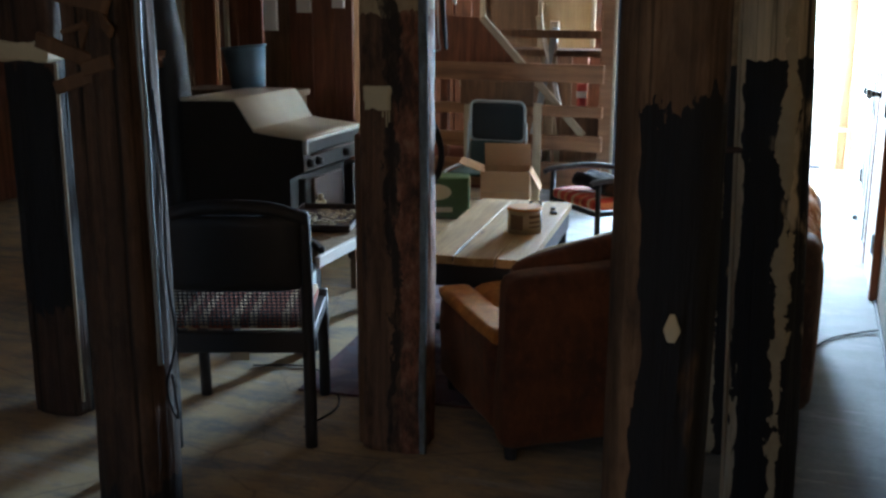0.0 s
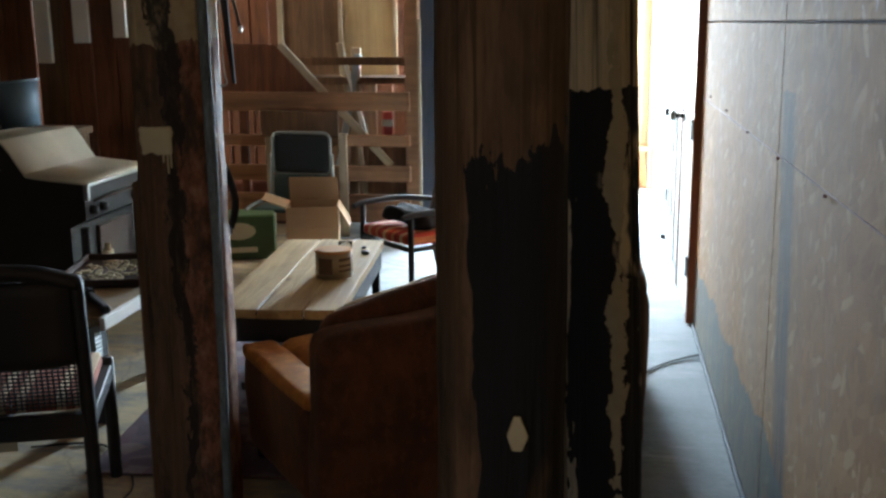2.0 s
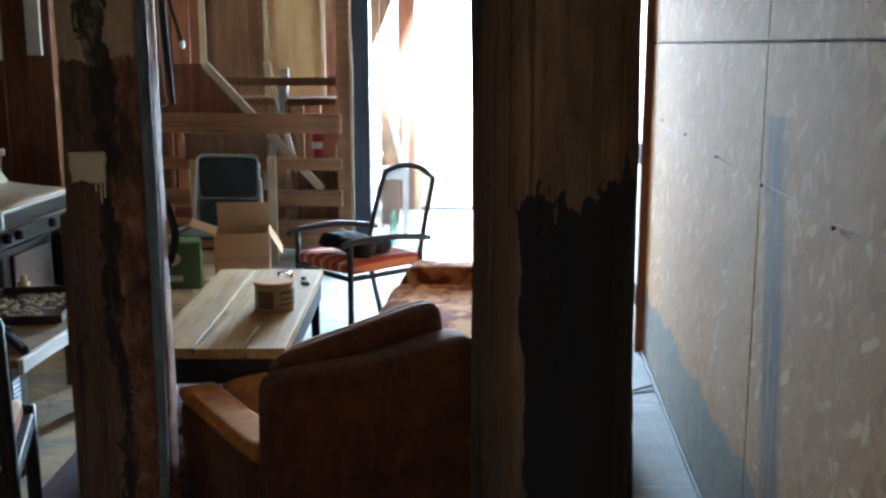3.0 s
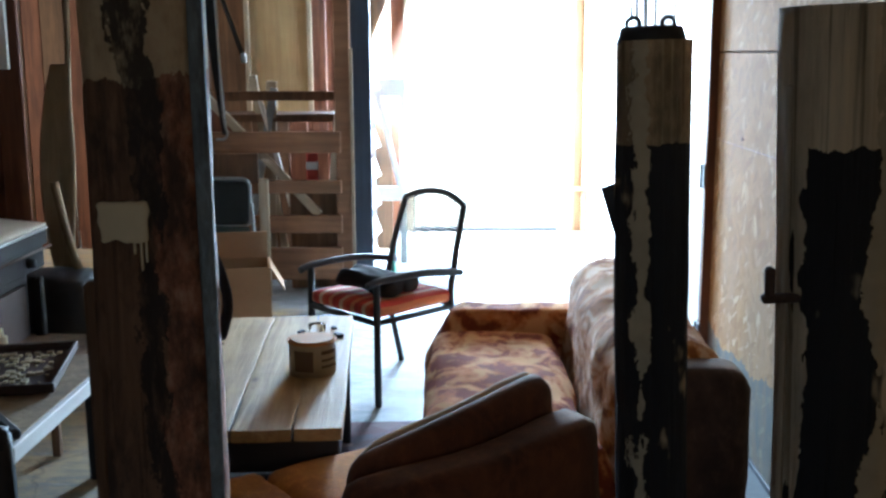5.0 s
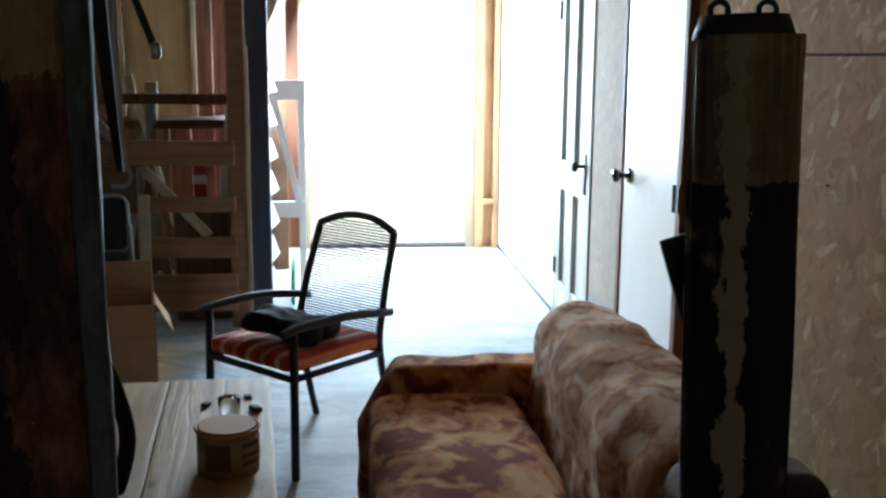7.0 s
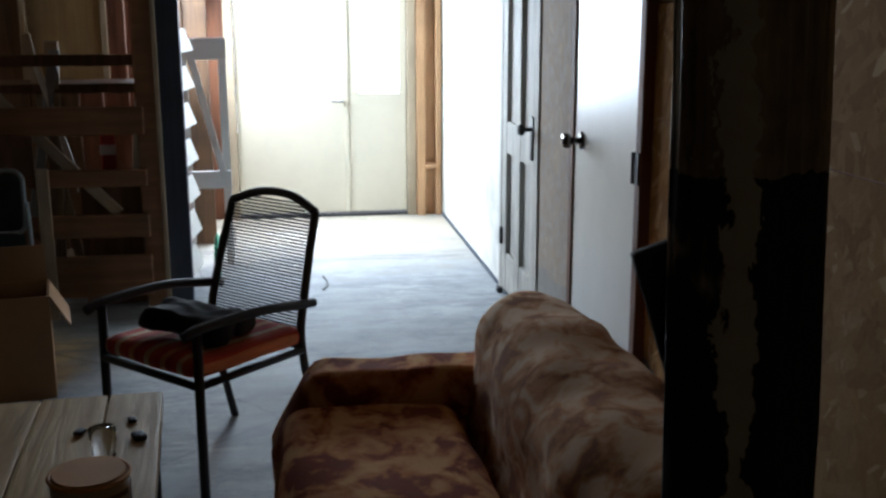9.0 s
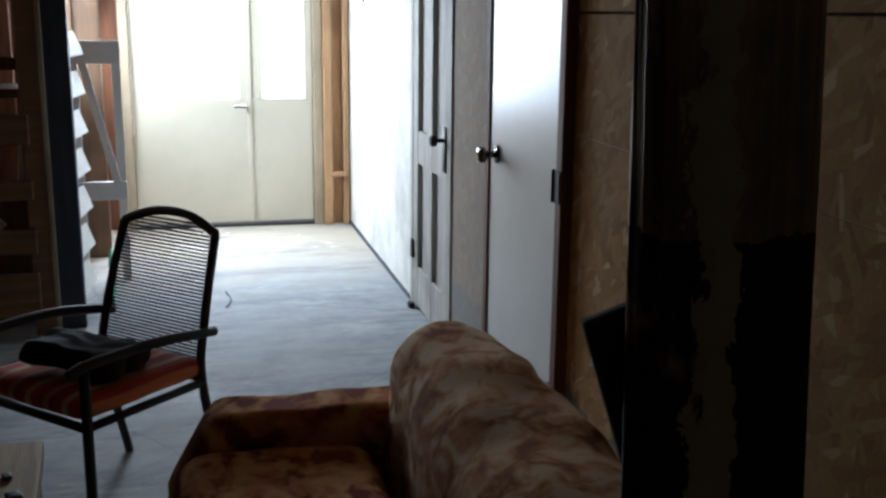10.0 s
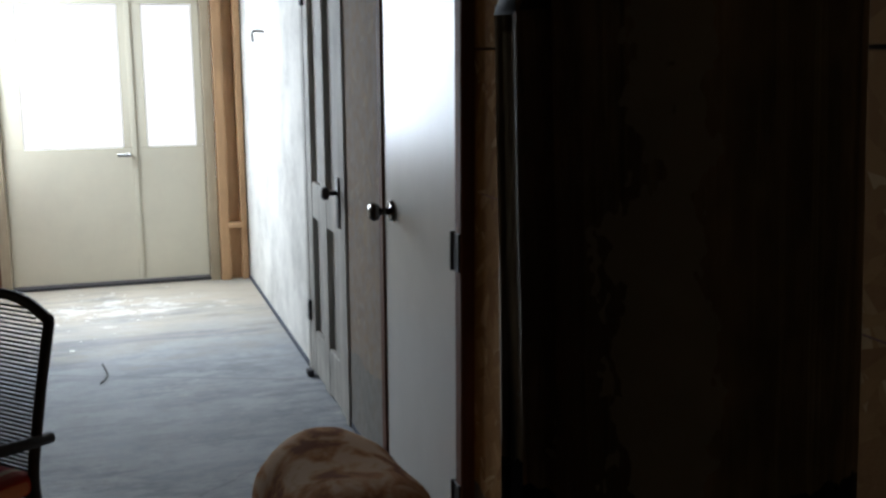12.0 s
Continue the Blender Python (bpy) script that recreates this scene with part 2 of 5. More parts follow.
M_WALL = plain("white_plaster_wall", (0.62, 0.61, 0.57), 0.85, vary=0.5, bump=0.3)
M_BLACK = plain("black_metal", (0.015, 0.015, 0.017), 0.62, vary=0.2)
M_TAR = plain("black_painted_wood", (0.02, 0.02, 0.024), 0.6, vary=0.3)
M_NAVY = wood("dark_blue_board", (0.02, 0.028, 0.045), (0.05, 0.065, 0.095))
n = Nodes("blue_grey_strip", 0.75)
k = n.noise(14.0, n.scaled((1, 1, 0.35)), 6, 0.75)
c = n.ramp(k, (0.3, (0.03, 0.035, 0.04)), (0.5, (0.13, 0.16, 0.18)), (0.6, (0.2, 0.25, 0.28)), (0.68, (0.5, 0.52, 0.52)))
M_STRIP = n.done(c, k, 0.8, 0.01)
M_GREY = plain("galvanised_grey", (0.28, 0.32, 0.34), 0.5, 0.4, vary=0.3)
M_ENAMEL = plain("cream_enamel", (0.6, 0.58, 0.48), 0.3, vary=0.18, bump=0.03)
M_STEEL = plain("dull_steel", (0.35, 0.35, 0.34), 0.35, 0.9, vary=0.2)
M_BRASS = plain("tarnished_knob", (0.12, 0.11, 0.1), 0.22, 0.9, vary=0.2)
M_BUCKET = plain("blue_grey_plastic", (0.1, 0.15, 0.2), 0.5, vary=0.15)
M_CARD = plain("brown_cardboard", (0.36, 0.22, 0.11), 0.85, vary=0.12)
M_GREEN = plain("green_case", (0.06, 0.105, 0.035), 0.6, vary=0.2)
M_LABEL = plain("cream_label", (0.62, 0.54, 0.36), 0.7, vary=0.2)
M_TEAL = plain("green_fabric", (0.018, 0.036, 0.034), 0.9, vary=0.3)
M_NAVYCLOTH = plain("dark_blue_fabric", (0.015, 0.02, 0.022), 0.95, vary=0.3)
M_HOSE = plain("green_hose", (0.02, 0.3, 0.16), 0.4, vary=0.1)
M_HAT = plain("black_felt", (0.012, 0.012, 0.014), 0.95, vary=0.3)
M_COPPER = plain("copper_band", (0.4, 0.2, 0.12), 0.4, 0.8, vary=0.3)
M_RUST = plain("rust_brown", (0.16, 0.05, 0.03), 0.7, vary=0.35)
M_TAN = plain("tan_dust", (0.4, 0.33, 0.2), 0.9, vary=0.3)


def floor_material():
    n = Nodes("stained_concrete", 0.8)
    big, mid, fine = n.noise(0.7, None, 5, 0.65), n.noise(3.5, None, 6, 0.7), n.noise(45.0, None, 5)
    c = n.mix(n.ramp(mid, (0.35, 0.0), (0.7, 1.0)), (0.2, 0.225, 0.25), (0.38, 0.4, 0.42))
    dust = n.math("ADD", n.math("MULTIPLY", n.axis(0), -0.8), n.math("MULTIPLY", big, 1.4))
    dust = n.math("ADD", dust, n.math("MULTIPLY", n.math("SUBTRACT", 4.3, n.axis(1)), 0.25))
    c = n.mix(n.ramp(dust, (0.85, 0.0), (1.25, 0.9)), c, n.mix(mid, (0.3, 0.19, 0.075), (0.7, 0.52, 0.24)))
    c = n.mix(n.ramp(n.noise(1.8, None, 6, 0.75), (0.56, 0.0), (0.7, 0.6)), c, (0.1, 0.09, 0.08))
    c = n.mix(n.ramp(n.noise(2.6, n.scaled((1, 1.5, 1), off=(3, 1, 0)), 7, 0.8), (0.6, 0.0), (0.66, 0.4)), c, (0.6, 0.58, 0.54))
    # darker and bluer towards the right wall and the near end
    dark_zone = n.math("ADD", n.math("ADD", n.math("MULTIPLY", n.axis(1), -0.27), n.math("MULTIPLY", n.axis(0), 0.9)), n.math("MULTIPLY", n.noise(1.6, n.scaled((1, 2.2, 1)), 6, 0.7), 1.6))
    c = n.mix(n.ramp(n.math("ADD", n.math("MULTIPLY", dark_zone, 0.5), 0.5), (0.32, 0.0), (0.62, 0.92)), c, (0.04, 0.06, 0.075))
    smudge = n.noise(2.2, n.scaled((1.0, 2.4, 1), off=(5, 2, 0)), 8, 0.8)
    c = n.mix(n.ramp(smudge, (0.47, 0.0), (0.6, 0.72)), c, (0.11, 0.135, 0.155))
    c = n.mix(n.ramp(n.noise(7.0, n.scaled((1, 1.6, 1), off=(2, 8, 0)), 7, 0.8), (0.55, 0.0), (0.68, 0.55)), c, (0.09, 0.1, 0.11))
    # warm glare from the far doors, painted into the concrete colour
    door_glare = n.math("ADD", n.math("MULTIPLY", n.axis(1), 0.2), n.math("MULTIPLY", smudge, 0.5))
    c = n.mix(n.ramp(n.math("SUBTRACT", door_glare, 1.3), (0.6, 0.0), (0.85, 0.75)), c, (0.56, 0.48, 0.35))
    crack = n.voronoi(0.55, n.mix(0.12, n.co, n.noise(4.0, None, 4)), "DISTANCE_TO_EDGE")
    line = n.ramp(crack, (0.0, 1.0), (0.004, 0.0))
    c = n.mix(n.math("MULTIPLY", line, 0.45), c, (0.05, 0.045, 0.04))
    # ragged pale patch centred near x 0.1, y 9.45
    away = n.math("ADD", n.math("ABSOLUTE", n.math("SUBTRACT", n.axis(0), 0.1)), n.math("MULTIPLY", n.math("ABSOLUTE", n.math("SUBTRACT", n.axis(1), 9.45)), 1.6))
    pale_patch = n.math("SUBTRACT", n.noise(5.5, n.scaled((1, 1.8, 1), off=(1, 4, 0)), 7, 0.7), n.math("MULTIPLY", away, 0.22))
    c = n.mix(n.ramp(pale_patch, (0.43, 0.0), (0.47, 0.85)), c, (0.72, 0.7, 0.64))
    streak = n.noise(1.4, n.scaled((0.6, 3.2, 1), off=(7, 3, 0)), 7, 0.75)
    c = n.mix(n.ramp(streak, (0.5, 0.0), (0.62, 0.55)), c, (0.1, 0.12, 0.14))
    c = n.mix(n.ramp(streak, (0.3, 0.45), (0.42, 0.0)), c, (0.55, 0.56, 0.56))
    c = n.mix(n.math("MULTIPLY", fine, 0.25), c, (0.42, 0.42, 0.42))
    return n.done(c, fine, 0.25, 0.004, n.ramp(mid, (0.3, 0.68), (0.7, 0.9)))


def stripes(name, cols, width, axis=0):
    n = Nodes(name, 0.9)
    f = n.math("FRACT", n.math("ADD", n.math("MULTIPLY", n.axis(axis), 1 / width), 0.5))
    st = [(i / len(cols), c) for i, c in enumerate(cols)]
    c = n.ramp(f, *st)
    c.node.color_ramp.interpolation = "CONSTANT"
    w = n.noise(120.0, None, 3)
    return n.done(n.mix(n.math("MULTIPLY", w, 0.4), c, (0.1, 0.03, 0.02)), w, 0.3, 0.003)


M_STRIPE = stripes("red_striped_cushion", [(0.58, 0.05, 0.025), (0.62, 0.1, 0.035), (0.75, 0.48, 0.28), (0.55, 0.045, 0.025), (0.4, 0.03, 0.02), (0.68, 0.25, 0.1)], 0.15)
M_STRIPE_DARK = stripes("rust_striped_seat", [(0.26, 0.06, 0.025), (0.3, 0.07, 0.03), (0.6, 0.45, 0.28), (0.24, 0.055, 0.025), (0.55, 0.4, 0.25), (0.26, 0.06, 0.025)], 0.16)


def velvet(name, color, deep):
    n = Nodes(name, 0.9)
    w, big = n.noise(90.0, None, 3), n.noise(5.0, None, 5, 0.6)
    n.b.inputs["Sheen Weight"].default_value = 0.12
    n.b.inputs["Sheen Tint"].default_value = (1.0, 0.6, 0.3, 1)
    c = n.mix(n.ramp(big, (0.35, 0.0), (0.65, 1.0)), deep, color)
    nap = n.noise(26.0, n.scaled((1, 1, 0.6)), 6, 0.75)
    c = n.mix(n.ramp(nap, (0.5, 0.0), (0.72, 0.5)), c, tuple(min(1.0, 1.9 * v) for v in color))
    c = n.mix(n.ramp(nap, (0.28, 0.5), (0.45, 0.0)), c, tuple(0.5 * v for v in deep))
    return n.done(c, n.mix(0.5, w, nap), 0.35, 0.006)


# one velvet in two tones: light on the tops, shade on the rest
M_LIT_VELVET = velvet("lit_amber_velvet", (0.5, 0.2, 0.022), (0.34, 0.11, 0.012))
M_SHADED_VELVET = velvet("shaded_orange_velvet", (0.125, 0.035, 0.009), (0.05, 0.014, 0.005))


def blotched(name, light, halo, deep, scale, lo, hi, stretch):
    """Plush with soft dark blotches on a lighter ground."""
    n = Nodes(name, 0.95)
    n.b.inputs["Specular IOR Level"].default_value = 0.15
    a, b = n.noise(scale, n.scaled(stretch, (0, 25, 0)), 2.5, 0.55, 0.7), n.noise(scale * 5, None, 4, 0.7)
    f = n.math("ADD", n.math("MULTIPLY", a, 0.8), n.math("MULTIPLY", b, 0.2))
    c = n.ramp(f, (lo - 0.1, light), (lo, halo), (hi, deep))
    c = n.mix(n.math("MULTIPLY", n.noise(90.0, None, 3), 0.25), c, halo)
    return n.done(c, n.mix(0.5, n.noise(110.0, None, 3), b), 0.45, 0.005)


M_FLORAL = blotched("floral_velvet", (0.76, 0.44, 0.19), (0.54, 0.2, 0.065), (0.19, 0.034, 0.016), 10.5, 0.5, 0.56, (1, 0.8, 1))
M_THROW = blotched("mottled_plush", (0.7, 0.5, 0.32), (0.48, 0.22, 0.075), (0.2, 0.065, 0.022), 12.5, 0.53, 0.6, (1, 0.85, 1.2))
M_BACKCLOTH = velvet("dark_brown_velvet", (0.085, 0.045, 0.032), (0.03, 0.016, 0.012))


def rug_material():
    n = Nodes("dark_rug", 0.95)
    v = n.voronoi(9.0, n.scaled((1, 1.4, 1)), out=1)
    c = n.ramp(n.axis(0, v), (0.0, (0.05, 0.02, 0.03)), (0.4, (0.14, 0.05, 0.06)), (0.7, (0.07, 0.06, 0.09)), (1.0, (0.25, 0.15, 0.12)))
    return n.done(n.mix(n.noise(6.0), c, (0.06, 0.03, 0.045)), n.noise(150.0, None, 2), 0.4, 0.004)


def glass_material():
    n = Nodes("door_glass", 0.25)
    n.b.inputs["Transmission Weight"].default_value = 1.0
    n.b.inputs["IOR"].default_value = 1.1
    n.b.inputs["Base Color"].default_value = (0.96, 0.98, 1, 1)
    return n.m


def glow_material(name, color, strength):
    n = Nodes(name)
    n.b.inputs["Base Color"].default_value = (*color, 1)
    n.b.inputs["Emission Color"].default_value = (*color, 1)
    n.b.inputs["Emission Strength"].default_value = strength
    return n.m


M_FLOOR, M_RUG, M_GLASS = floor_material(), rug_material(), glass_material()
M_SKY = glow_material("hazy_daylight", (0.95, 0.97, 1.0), 20.0)

# ---------------------------------------------------------------- the shell of the barn
WX, FY, GY = 0.945, 10.1, 7.75


def setting(name, bm, material, label, category, soft=False):
    return tagged(part(name, bm, material, None, label, soft), "", category, "", "structure")


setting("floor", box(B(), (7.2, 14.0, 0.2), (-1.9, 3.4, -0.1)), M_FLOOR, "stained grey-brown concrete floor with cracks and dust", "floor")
ground = B()
box(ground, (160, 160, 0.1), (0, 0, -0.3))
setting("ground", ground, M_TAN, "bare dusty yard ground outside the barn", "ground")
setting("ceiling", box(B(), (7.2, 14.0, 0.12), (-1.9, 3.4, 2.78)), M_BROWN, "brown boarded barn ceiling", "ceiling")

# right wall: studs behind strand boards, then two doors and whitewashed boards
setting("wall_east", box(B(), (0.1, 14.0, 2.72), (WX + 0.12, 3.4, 1.36)), M_BROWN, "timber wall behind the strand boards", "wall")
panels = thing("wall_panelling", I4, "tan strand board sheets nailed to the wall, smeared with grey", "wall panel", "", "structure")
for y0, y1 in ((-3.4, -1.414), (-1.41, 1.028), (1.032, 3.517), (3.523, 5.77)):
    for z0, z1 in ((0.0, 1.463), (1.469, 2.71)):
        b = B()
        box(b, (0.022, y1 - y0, z1 - z0), (WX + 0.03 - 0.011, (y0 + y1) / 2, (z0 + z1) / 2), bev=0.002)
        part("board_sheet", b, M_OSB, panels)
b = B()
box(b, (0.03, 0.62, 2.71), (WX + 0.012, 6.87, 1.355), bev=0.003)
part("board_strip", b, M_OSB_GREY, panels, "grey-stained strand board strip between the doors")
nails = B()
for y in np.arange(2.26, 5.7, 0.61):
    z = 1.115 + (y - 3.49) * 0.02 + random.uniform(-0.015, 0.015)
    cyl(nails, 0.004, 0.004, 0.008, (0, 0, 0), pose(WX + 0.005, y, z, 0, -90, 0), 8)
part("nail_heads", nails, M_RUST, panels)
seamline = B()
box(seamline, (0.002, 4.6, 0.002), (WX + 0.007, 3.4, 1.117), rot(0, 0, 0), 0)
part("scored_line", seamline, M_RUST, panels)
setting("wall_whitewashed", box(B(), (0.06, 2.13, 2.71), (WX + 0.03, 9.03, 1.355)), M_WALL, "whitewashed wall beside the far doors", "wall")
base = B()
for y0, y1 in ((3.5, 5.7), (6.6, 7.15), (7.98, 10.05)):
    box(base, (0.012, y1 - y0, 0.022), (WX - 0.004 if y0 > 7 else WX, (y0 + y1) / 2, 0.011), bev=0.003)
setting("baseboard", base, M_NAVY, "dark dirty strip at the foot of the wall", "baseboard")

# near door, flush white
d = thing("door_1", pose(WX - 0.015, 5.79, 0), "flush white painted door, closed, with a dark knob", "door", "", "structure")
part("door_leaf", box(B(), (0.035, 0.72, 2.03), (0.012, 0.365, 1.02), bev=0.004), M_WHITE, d)
fr = B()
for y in (-0.022, 0.752):
    box(fr, (0.05, 0.05, 2.1), (0.012, y, 1.05), bev=0.004)
box(fr, (0.05, 0.83, 0.06), (0.012, 0.365, 2.09), bev=0.004)
part("door_frame", fr, M_RED, d, "dark red-brown door frame")
for z in (0.28, 0.957, 1.75):
    h = B()
    box(h, (0.012, 0.055, 0.1), (-0.012, -0.012, z), bev=0.002)
    cyl(h, 0.008, 0.008, 0.1, (-0.016, 0.01, z - 0.05), seg=8)
    part("hinge", h, M_BLACK, d)
k = B()
cyl(k, 0.033, 0.033, 0.008, m=pose(-0.006, 0.63, 0.97, 0, -90, 0))
cyl(k, 0.012, 0.012, 0.04, m=pose(-0.014, 0.63, 0.97, 0, -90, 0))
sbox(k, (0.034, 0.056, 0.056), (-0.066, 0.63, 0.97), r=0.016, cuts=5)
part("door_knob", k, M_BRASS, d, "dark shiny round knob", True)

# old panelled door
M_OLD = wood("weathered_grey_door", (0.3, 0.29, 0.26), (0.55, 0.53, 0.48))
d = thing("door_2", pose(WX - 0.01, 7.2, 0), "weathered grey panelled old door, closed", "door", "", "structure")
b = B()
for y in (0.05, 0.355, 0.66):
    box(b, (0.04, 0.1, 2.0), (0.02, y, 1.01), bev=0.004)
for z, hh in ((0.12, 0.2), (0.82, 0.16), (1.93, 0.14)):
    for y in (0.2025, 0.5075):
        box(b, (0.036, 0.21, hh), (0.02, y, z), bev=0.003)
part("door_leaf", b, M_OLD, d)
for y in (0.2025, 0.5075):
    for z0, z1 in ((0.22, 0.74), (0.9, 1.86)):
        part("door_panel", box(B(), (0.016, 0.205, z1 - z0), (0.03, y, (z0 + z1) / 2), bev=0.003), M_OLD, d)
fr = B()
for y in (-0.03, 0.74):
    box(fr, (0.045, 0.055, 2.08), (0.02, y, 1.04), bev=0.003)
box(fr, (0.045, 0.83, 0.06), (0.02, 0.355, 2.07), bev=0.003)
part("door_frame", fr, M_OLD, d)
for z in (0.3, 1.7):
    part("hinge", box(B(), (0.014, 0.04, 0.09), (-0.006, 0.7, z), bev=0.002), M_BLACK, d)
k = B()
box(k, (0.006, 0.05, 0.2), (-0.004, 0.05, 0.88), bev=0.002)
cyl(k, 0.009, 0.009, 0.04, m=pose(-0.006, 0.05, 0.92, 0, -90, 0), seg=10)
sbox(k, (0.03, 0.05, 0.05), (-0.055, 0.05, 0.92), r=0.014, cuts=5)
part("door_knob", k, M_BLACK, d, "black knob on a long plate", True)
part("sill_block", box(B(), (0.03, 0.05, 0.03), (-0.02, 0.66, 0.015), bev=0.004), M_BLACK, d)

# far wall with the double door
far = B()
for x0, x1, z0, z1 in ((-5.5, -0.56, 0, 2.72), (0.78, 1.06, 0, 2.72), (-0.56, 0.78, 2.12, 2.72)):
    box(far, (x1 - x0, 0.12, z1 - z0), ((x0 + x1) / 2, FY + 0.08, (z0 + z1) / 2))
setting("wall_north", far, M_RED, "dark red-brown boarded end wall", "wall")
d = thing("door_3", pose(0, FY, 0), "cream double door with bright glazed upper half", "door", "", "structure")
fr = B()
for x in (-0.535, 0.725):
    box(fr, (0.06, 0.14, 2.12), (x, 0.03, 1.06), bev=0.004)
box(fr, (1.2, 0.14, 0.06), (0.095, 0.03, 2.09), bev=0.004)
part("door_frame", fr, M_PALE, d, "pale raw wood frame")
M_CREAM = plain("cream_door_paint", (0.72, 0.68, 0.55), 0.5, vary=0.08, bump=0.05)
for x0, x1, g0, g1 in ((-0.5, 0.262, -0.378, 0.2), (0.268, 0.69, 0.35, 0.645)):
    lf = B()
    box(lf, (x1 - x0, 0.045, 0.845), ((x0 + x1) / 2, 0.03, 0.4525), bev=0.004)
    box(lf, (x1 - x0, 0.045, 0.31), ((x0 + x1) / 2, 0.03, 1.9), bev=0.004)
    for u0, u1 in ((x0, g0), (g1, x1)):
        box(lf, (u1 - u0, 0.045, 0.87), ((u0 + u1) / 2, 0.03, 1.31))
    leaf = part("door_leaf", lf, M_CREAM, d)
    pane = part("pane", box(B(), (g1 - g0, 0.006, 0.87), ((g0 + g1) / 2, 0.03, 1.31)), M_GLASS, leaf)
    pane.visible_shadow = False
k = B()
cyl(k, 0.012, 0.012, 0.05, m=pose(0.225, 0.01, 0.83, 90, 0, 0), seg=10)
box(k, (0.08, 0.014, 0.02), (0.2, -0.045, 0.83), bev=0.004)
part("door_handle", k, M_STEEL, d)
part("astragal", box(B(), (0.03, 0.01, 2.02), (0.265, 0.0025, 1.04), bev=0.002), M_CREAM, d)
part("threshold", box(B(), (1.2, 0.1, 0.02), (0.095, 0.03, 0.01), bev=0.003), M_TAR, d)
setting("backdrop", box(B(), (14, 0.1, 9), (0, 18, 3.5)), M_SKY, "bright hazy daylight beyond the doors", "backdrop")
trim = B()
box(trim, (0.06, 0.08, 2.7), (0.79, FY - 0.025, 1.35), bev=0.004)
box(trim, (0.04, 0.08, 2.7), (0.915, FY - 0.025, 1.35), bev=0.004)
box(trim, (0.14, 0.02, 2.7), (0.86, FY + 0.006, 1.35))
setting("trim", trim, M_PINE, "orange-brown raw studs beside the door", "stud")
b = B()
box(b, (0.085, 0.1, 0.03), (0.8575, FY - 0.05, 0.36), bev=0.003)
tagged(part("blocking_shelf", b, M_PINE, None, "short pine block nailed between two studs"), "", "shelf", "", "structure")
hk = B()
tube(hk, smooth_path([(WX, 9.1, 1.565), (WX - 0.06, 9.1, 1.565), (WX - 0.06, 9.1, 1.51)]), 0.007, 6)
tagged(part("wall_hook", hk, M_BLACK, None, "black iron hook on the whitewashed wall", True), "", "hook")

# left and rear walls out of view, their openings made up for fill light
west = B()
for y0, y1, z0, z1 in ((-3.6, 7.4, 0, 2.72), (8.4, 10.1, 0, 2.72), (7.4, 8.4, 0, 1.2), (7.4, 8.4, 2.15, 2.72)):
    box(west, (0.12, y1 - y0, z1 - z0), (-5.06, (y0 + y1) / 2, (z0 + z1) / 2))
setting("wall_west", west, M_RED, "dark red-brown boarded side wall, gap added for the fill light", "wall")
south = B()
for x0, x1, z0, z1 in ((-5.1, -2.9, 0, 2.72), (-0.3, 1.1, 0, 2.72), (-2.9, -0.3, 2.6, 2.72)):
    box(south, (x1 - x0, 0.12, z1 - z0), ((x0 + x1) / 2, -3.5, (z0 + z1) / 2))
setting("wall_south", south, M_RED, "unseen boarded rear wall, doorway added for the fill light", "wall")


def plank_wall(name, x0, x1, y, z0, z1, label, gaps, seed, lo=0.12, hi=0.2):
    rnd = random.Random(seed)
    w = thing(name, I4, label, "wall", "", "structure")
    x = x0
    while x < x1:
        wd = min(rnd.uniform(lo, hi), x1 - x)
        top = z1 - (rnd.uniform(0.0, 0.1) if gaps else 0)
        b = B()
        box(b, (wd - 0.006, 0.026, top - z0), (x + wd / 2, y + rnd.uniform(-0.012, 0.012), (z0 + top) / 2), bev=0.004)
        part("plank", b, rnd.choice((M_RED, M_RED, M_BROWN)), w)
        x += wd + (rnd.choice((0, 0, 0.012, 0.0, 0.03)) if gaps else 0)
    return w


plank_wall("wall_planks", -5.0, -2.32, 6.75, 0, 2.7, "dark red-brown vertical planks with bright gaps", True, 3)
plank_wall("wall_planks_rear", -5.0, -0.62, 9.3, 0, 2.7, "reddish vertical planks behind the gate", True, 8)

# pale battens and plywood sheets on the plank walls
# bright light on the battens right of x -3 is put into their white
for x, z0, w in ((-3.62, 0.95, 0.07), (-3.25, 1.0, 0.03), (-2.91, 1.25, 0.1), (-2.66, 1.37, 0.1), (-4.3, 0.8, 0.06), (-2.41, 1.4, 0.085)):
    b = B()
    box(b, (w, 0.03, 2.7 - z0), (x, 6.71, (z0 + 2.7) / 2), bev=0.003)
    tagged(part("batten", b, M_WHITEBOARD if x > -3 else M_PALE, None, "pale batten nailed on the planks, the whitest toned for bright light"), "", "batten", "battens on the planks")
for x, w, z0, mt, lb in ((-1.93, 0.46, 1.0, M_BROWN, "brown"), (-1.445, 0.42, 1.0, M_PLY, "yellowish")):
    b = B()
    box(b, (w, 0.018, 2.7 - z0), (x, 9.25, (z0 + 2.7) / 2), bev=0.002)
    tagged(part("plywood_sheet", b, mt, None, lb + " plywood sheet standing against the planks"), "", "plywood")
for x, w in ((-2.19, 0.05), (-1.675, 0.035), (-1.215, 0.035)):
    b = B()
    box(b, (w, 0.035, 1.7), (x, 9.235, 1.85), bev=0.003)
    tagged(part("edge_batten", b, M_PALE, None, "pale batten beside the plywood sheets"), "", "batten", "battens by the plywood")

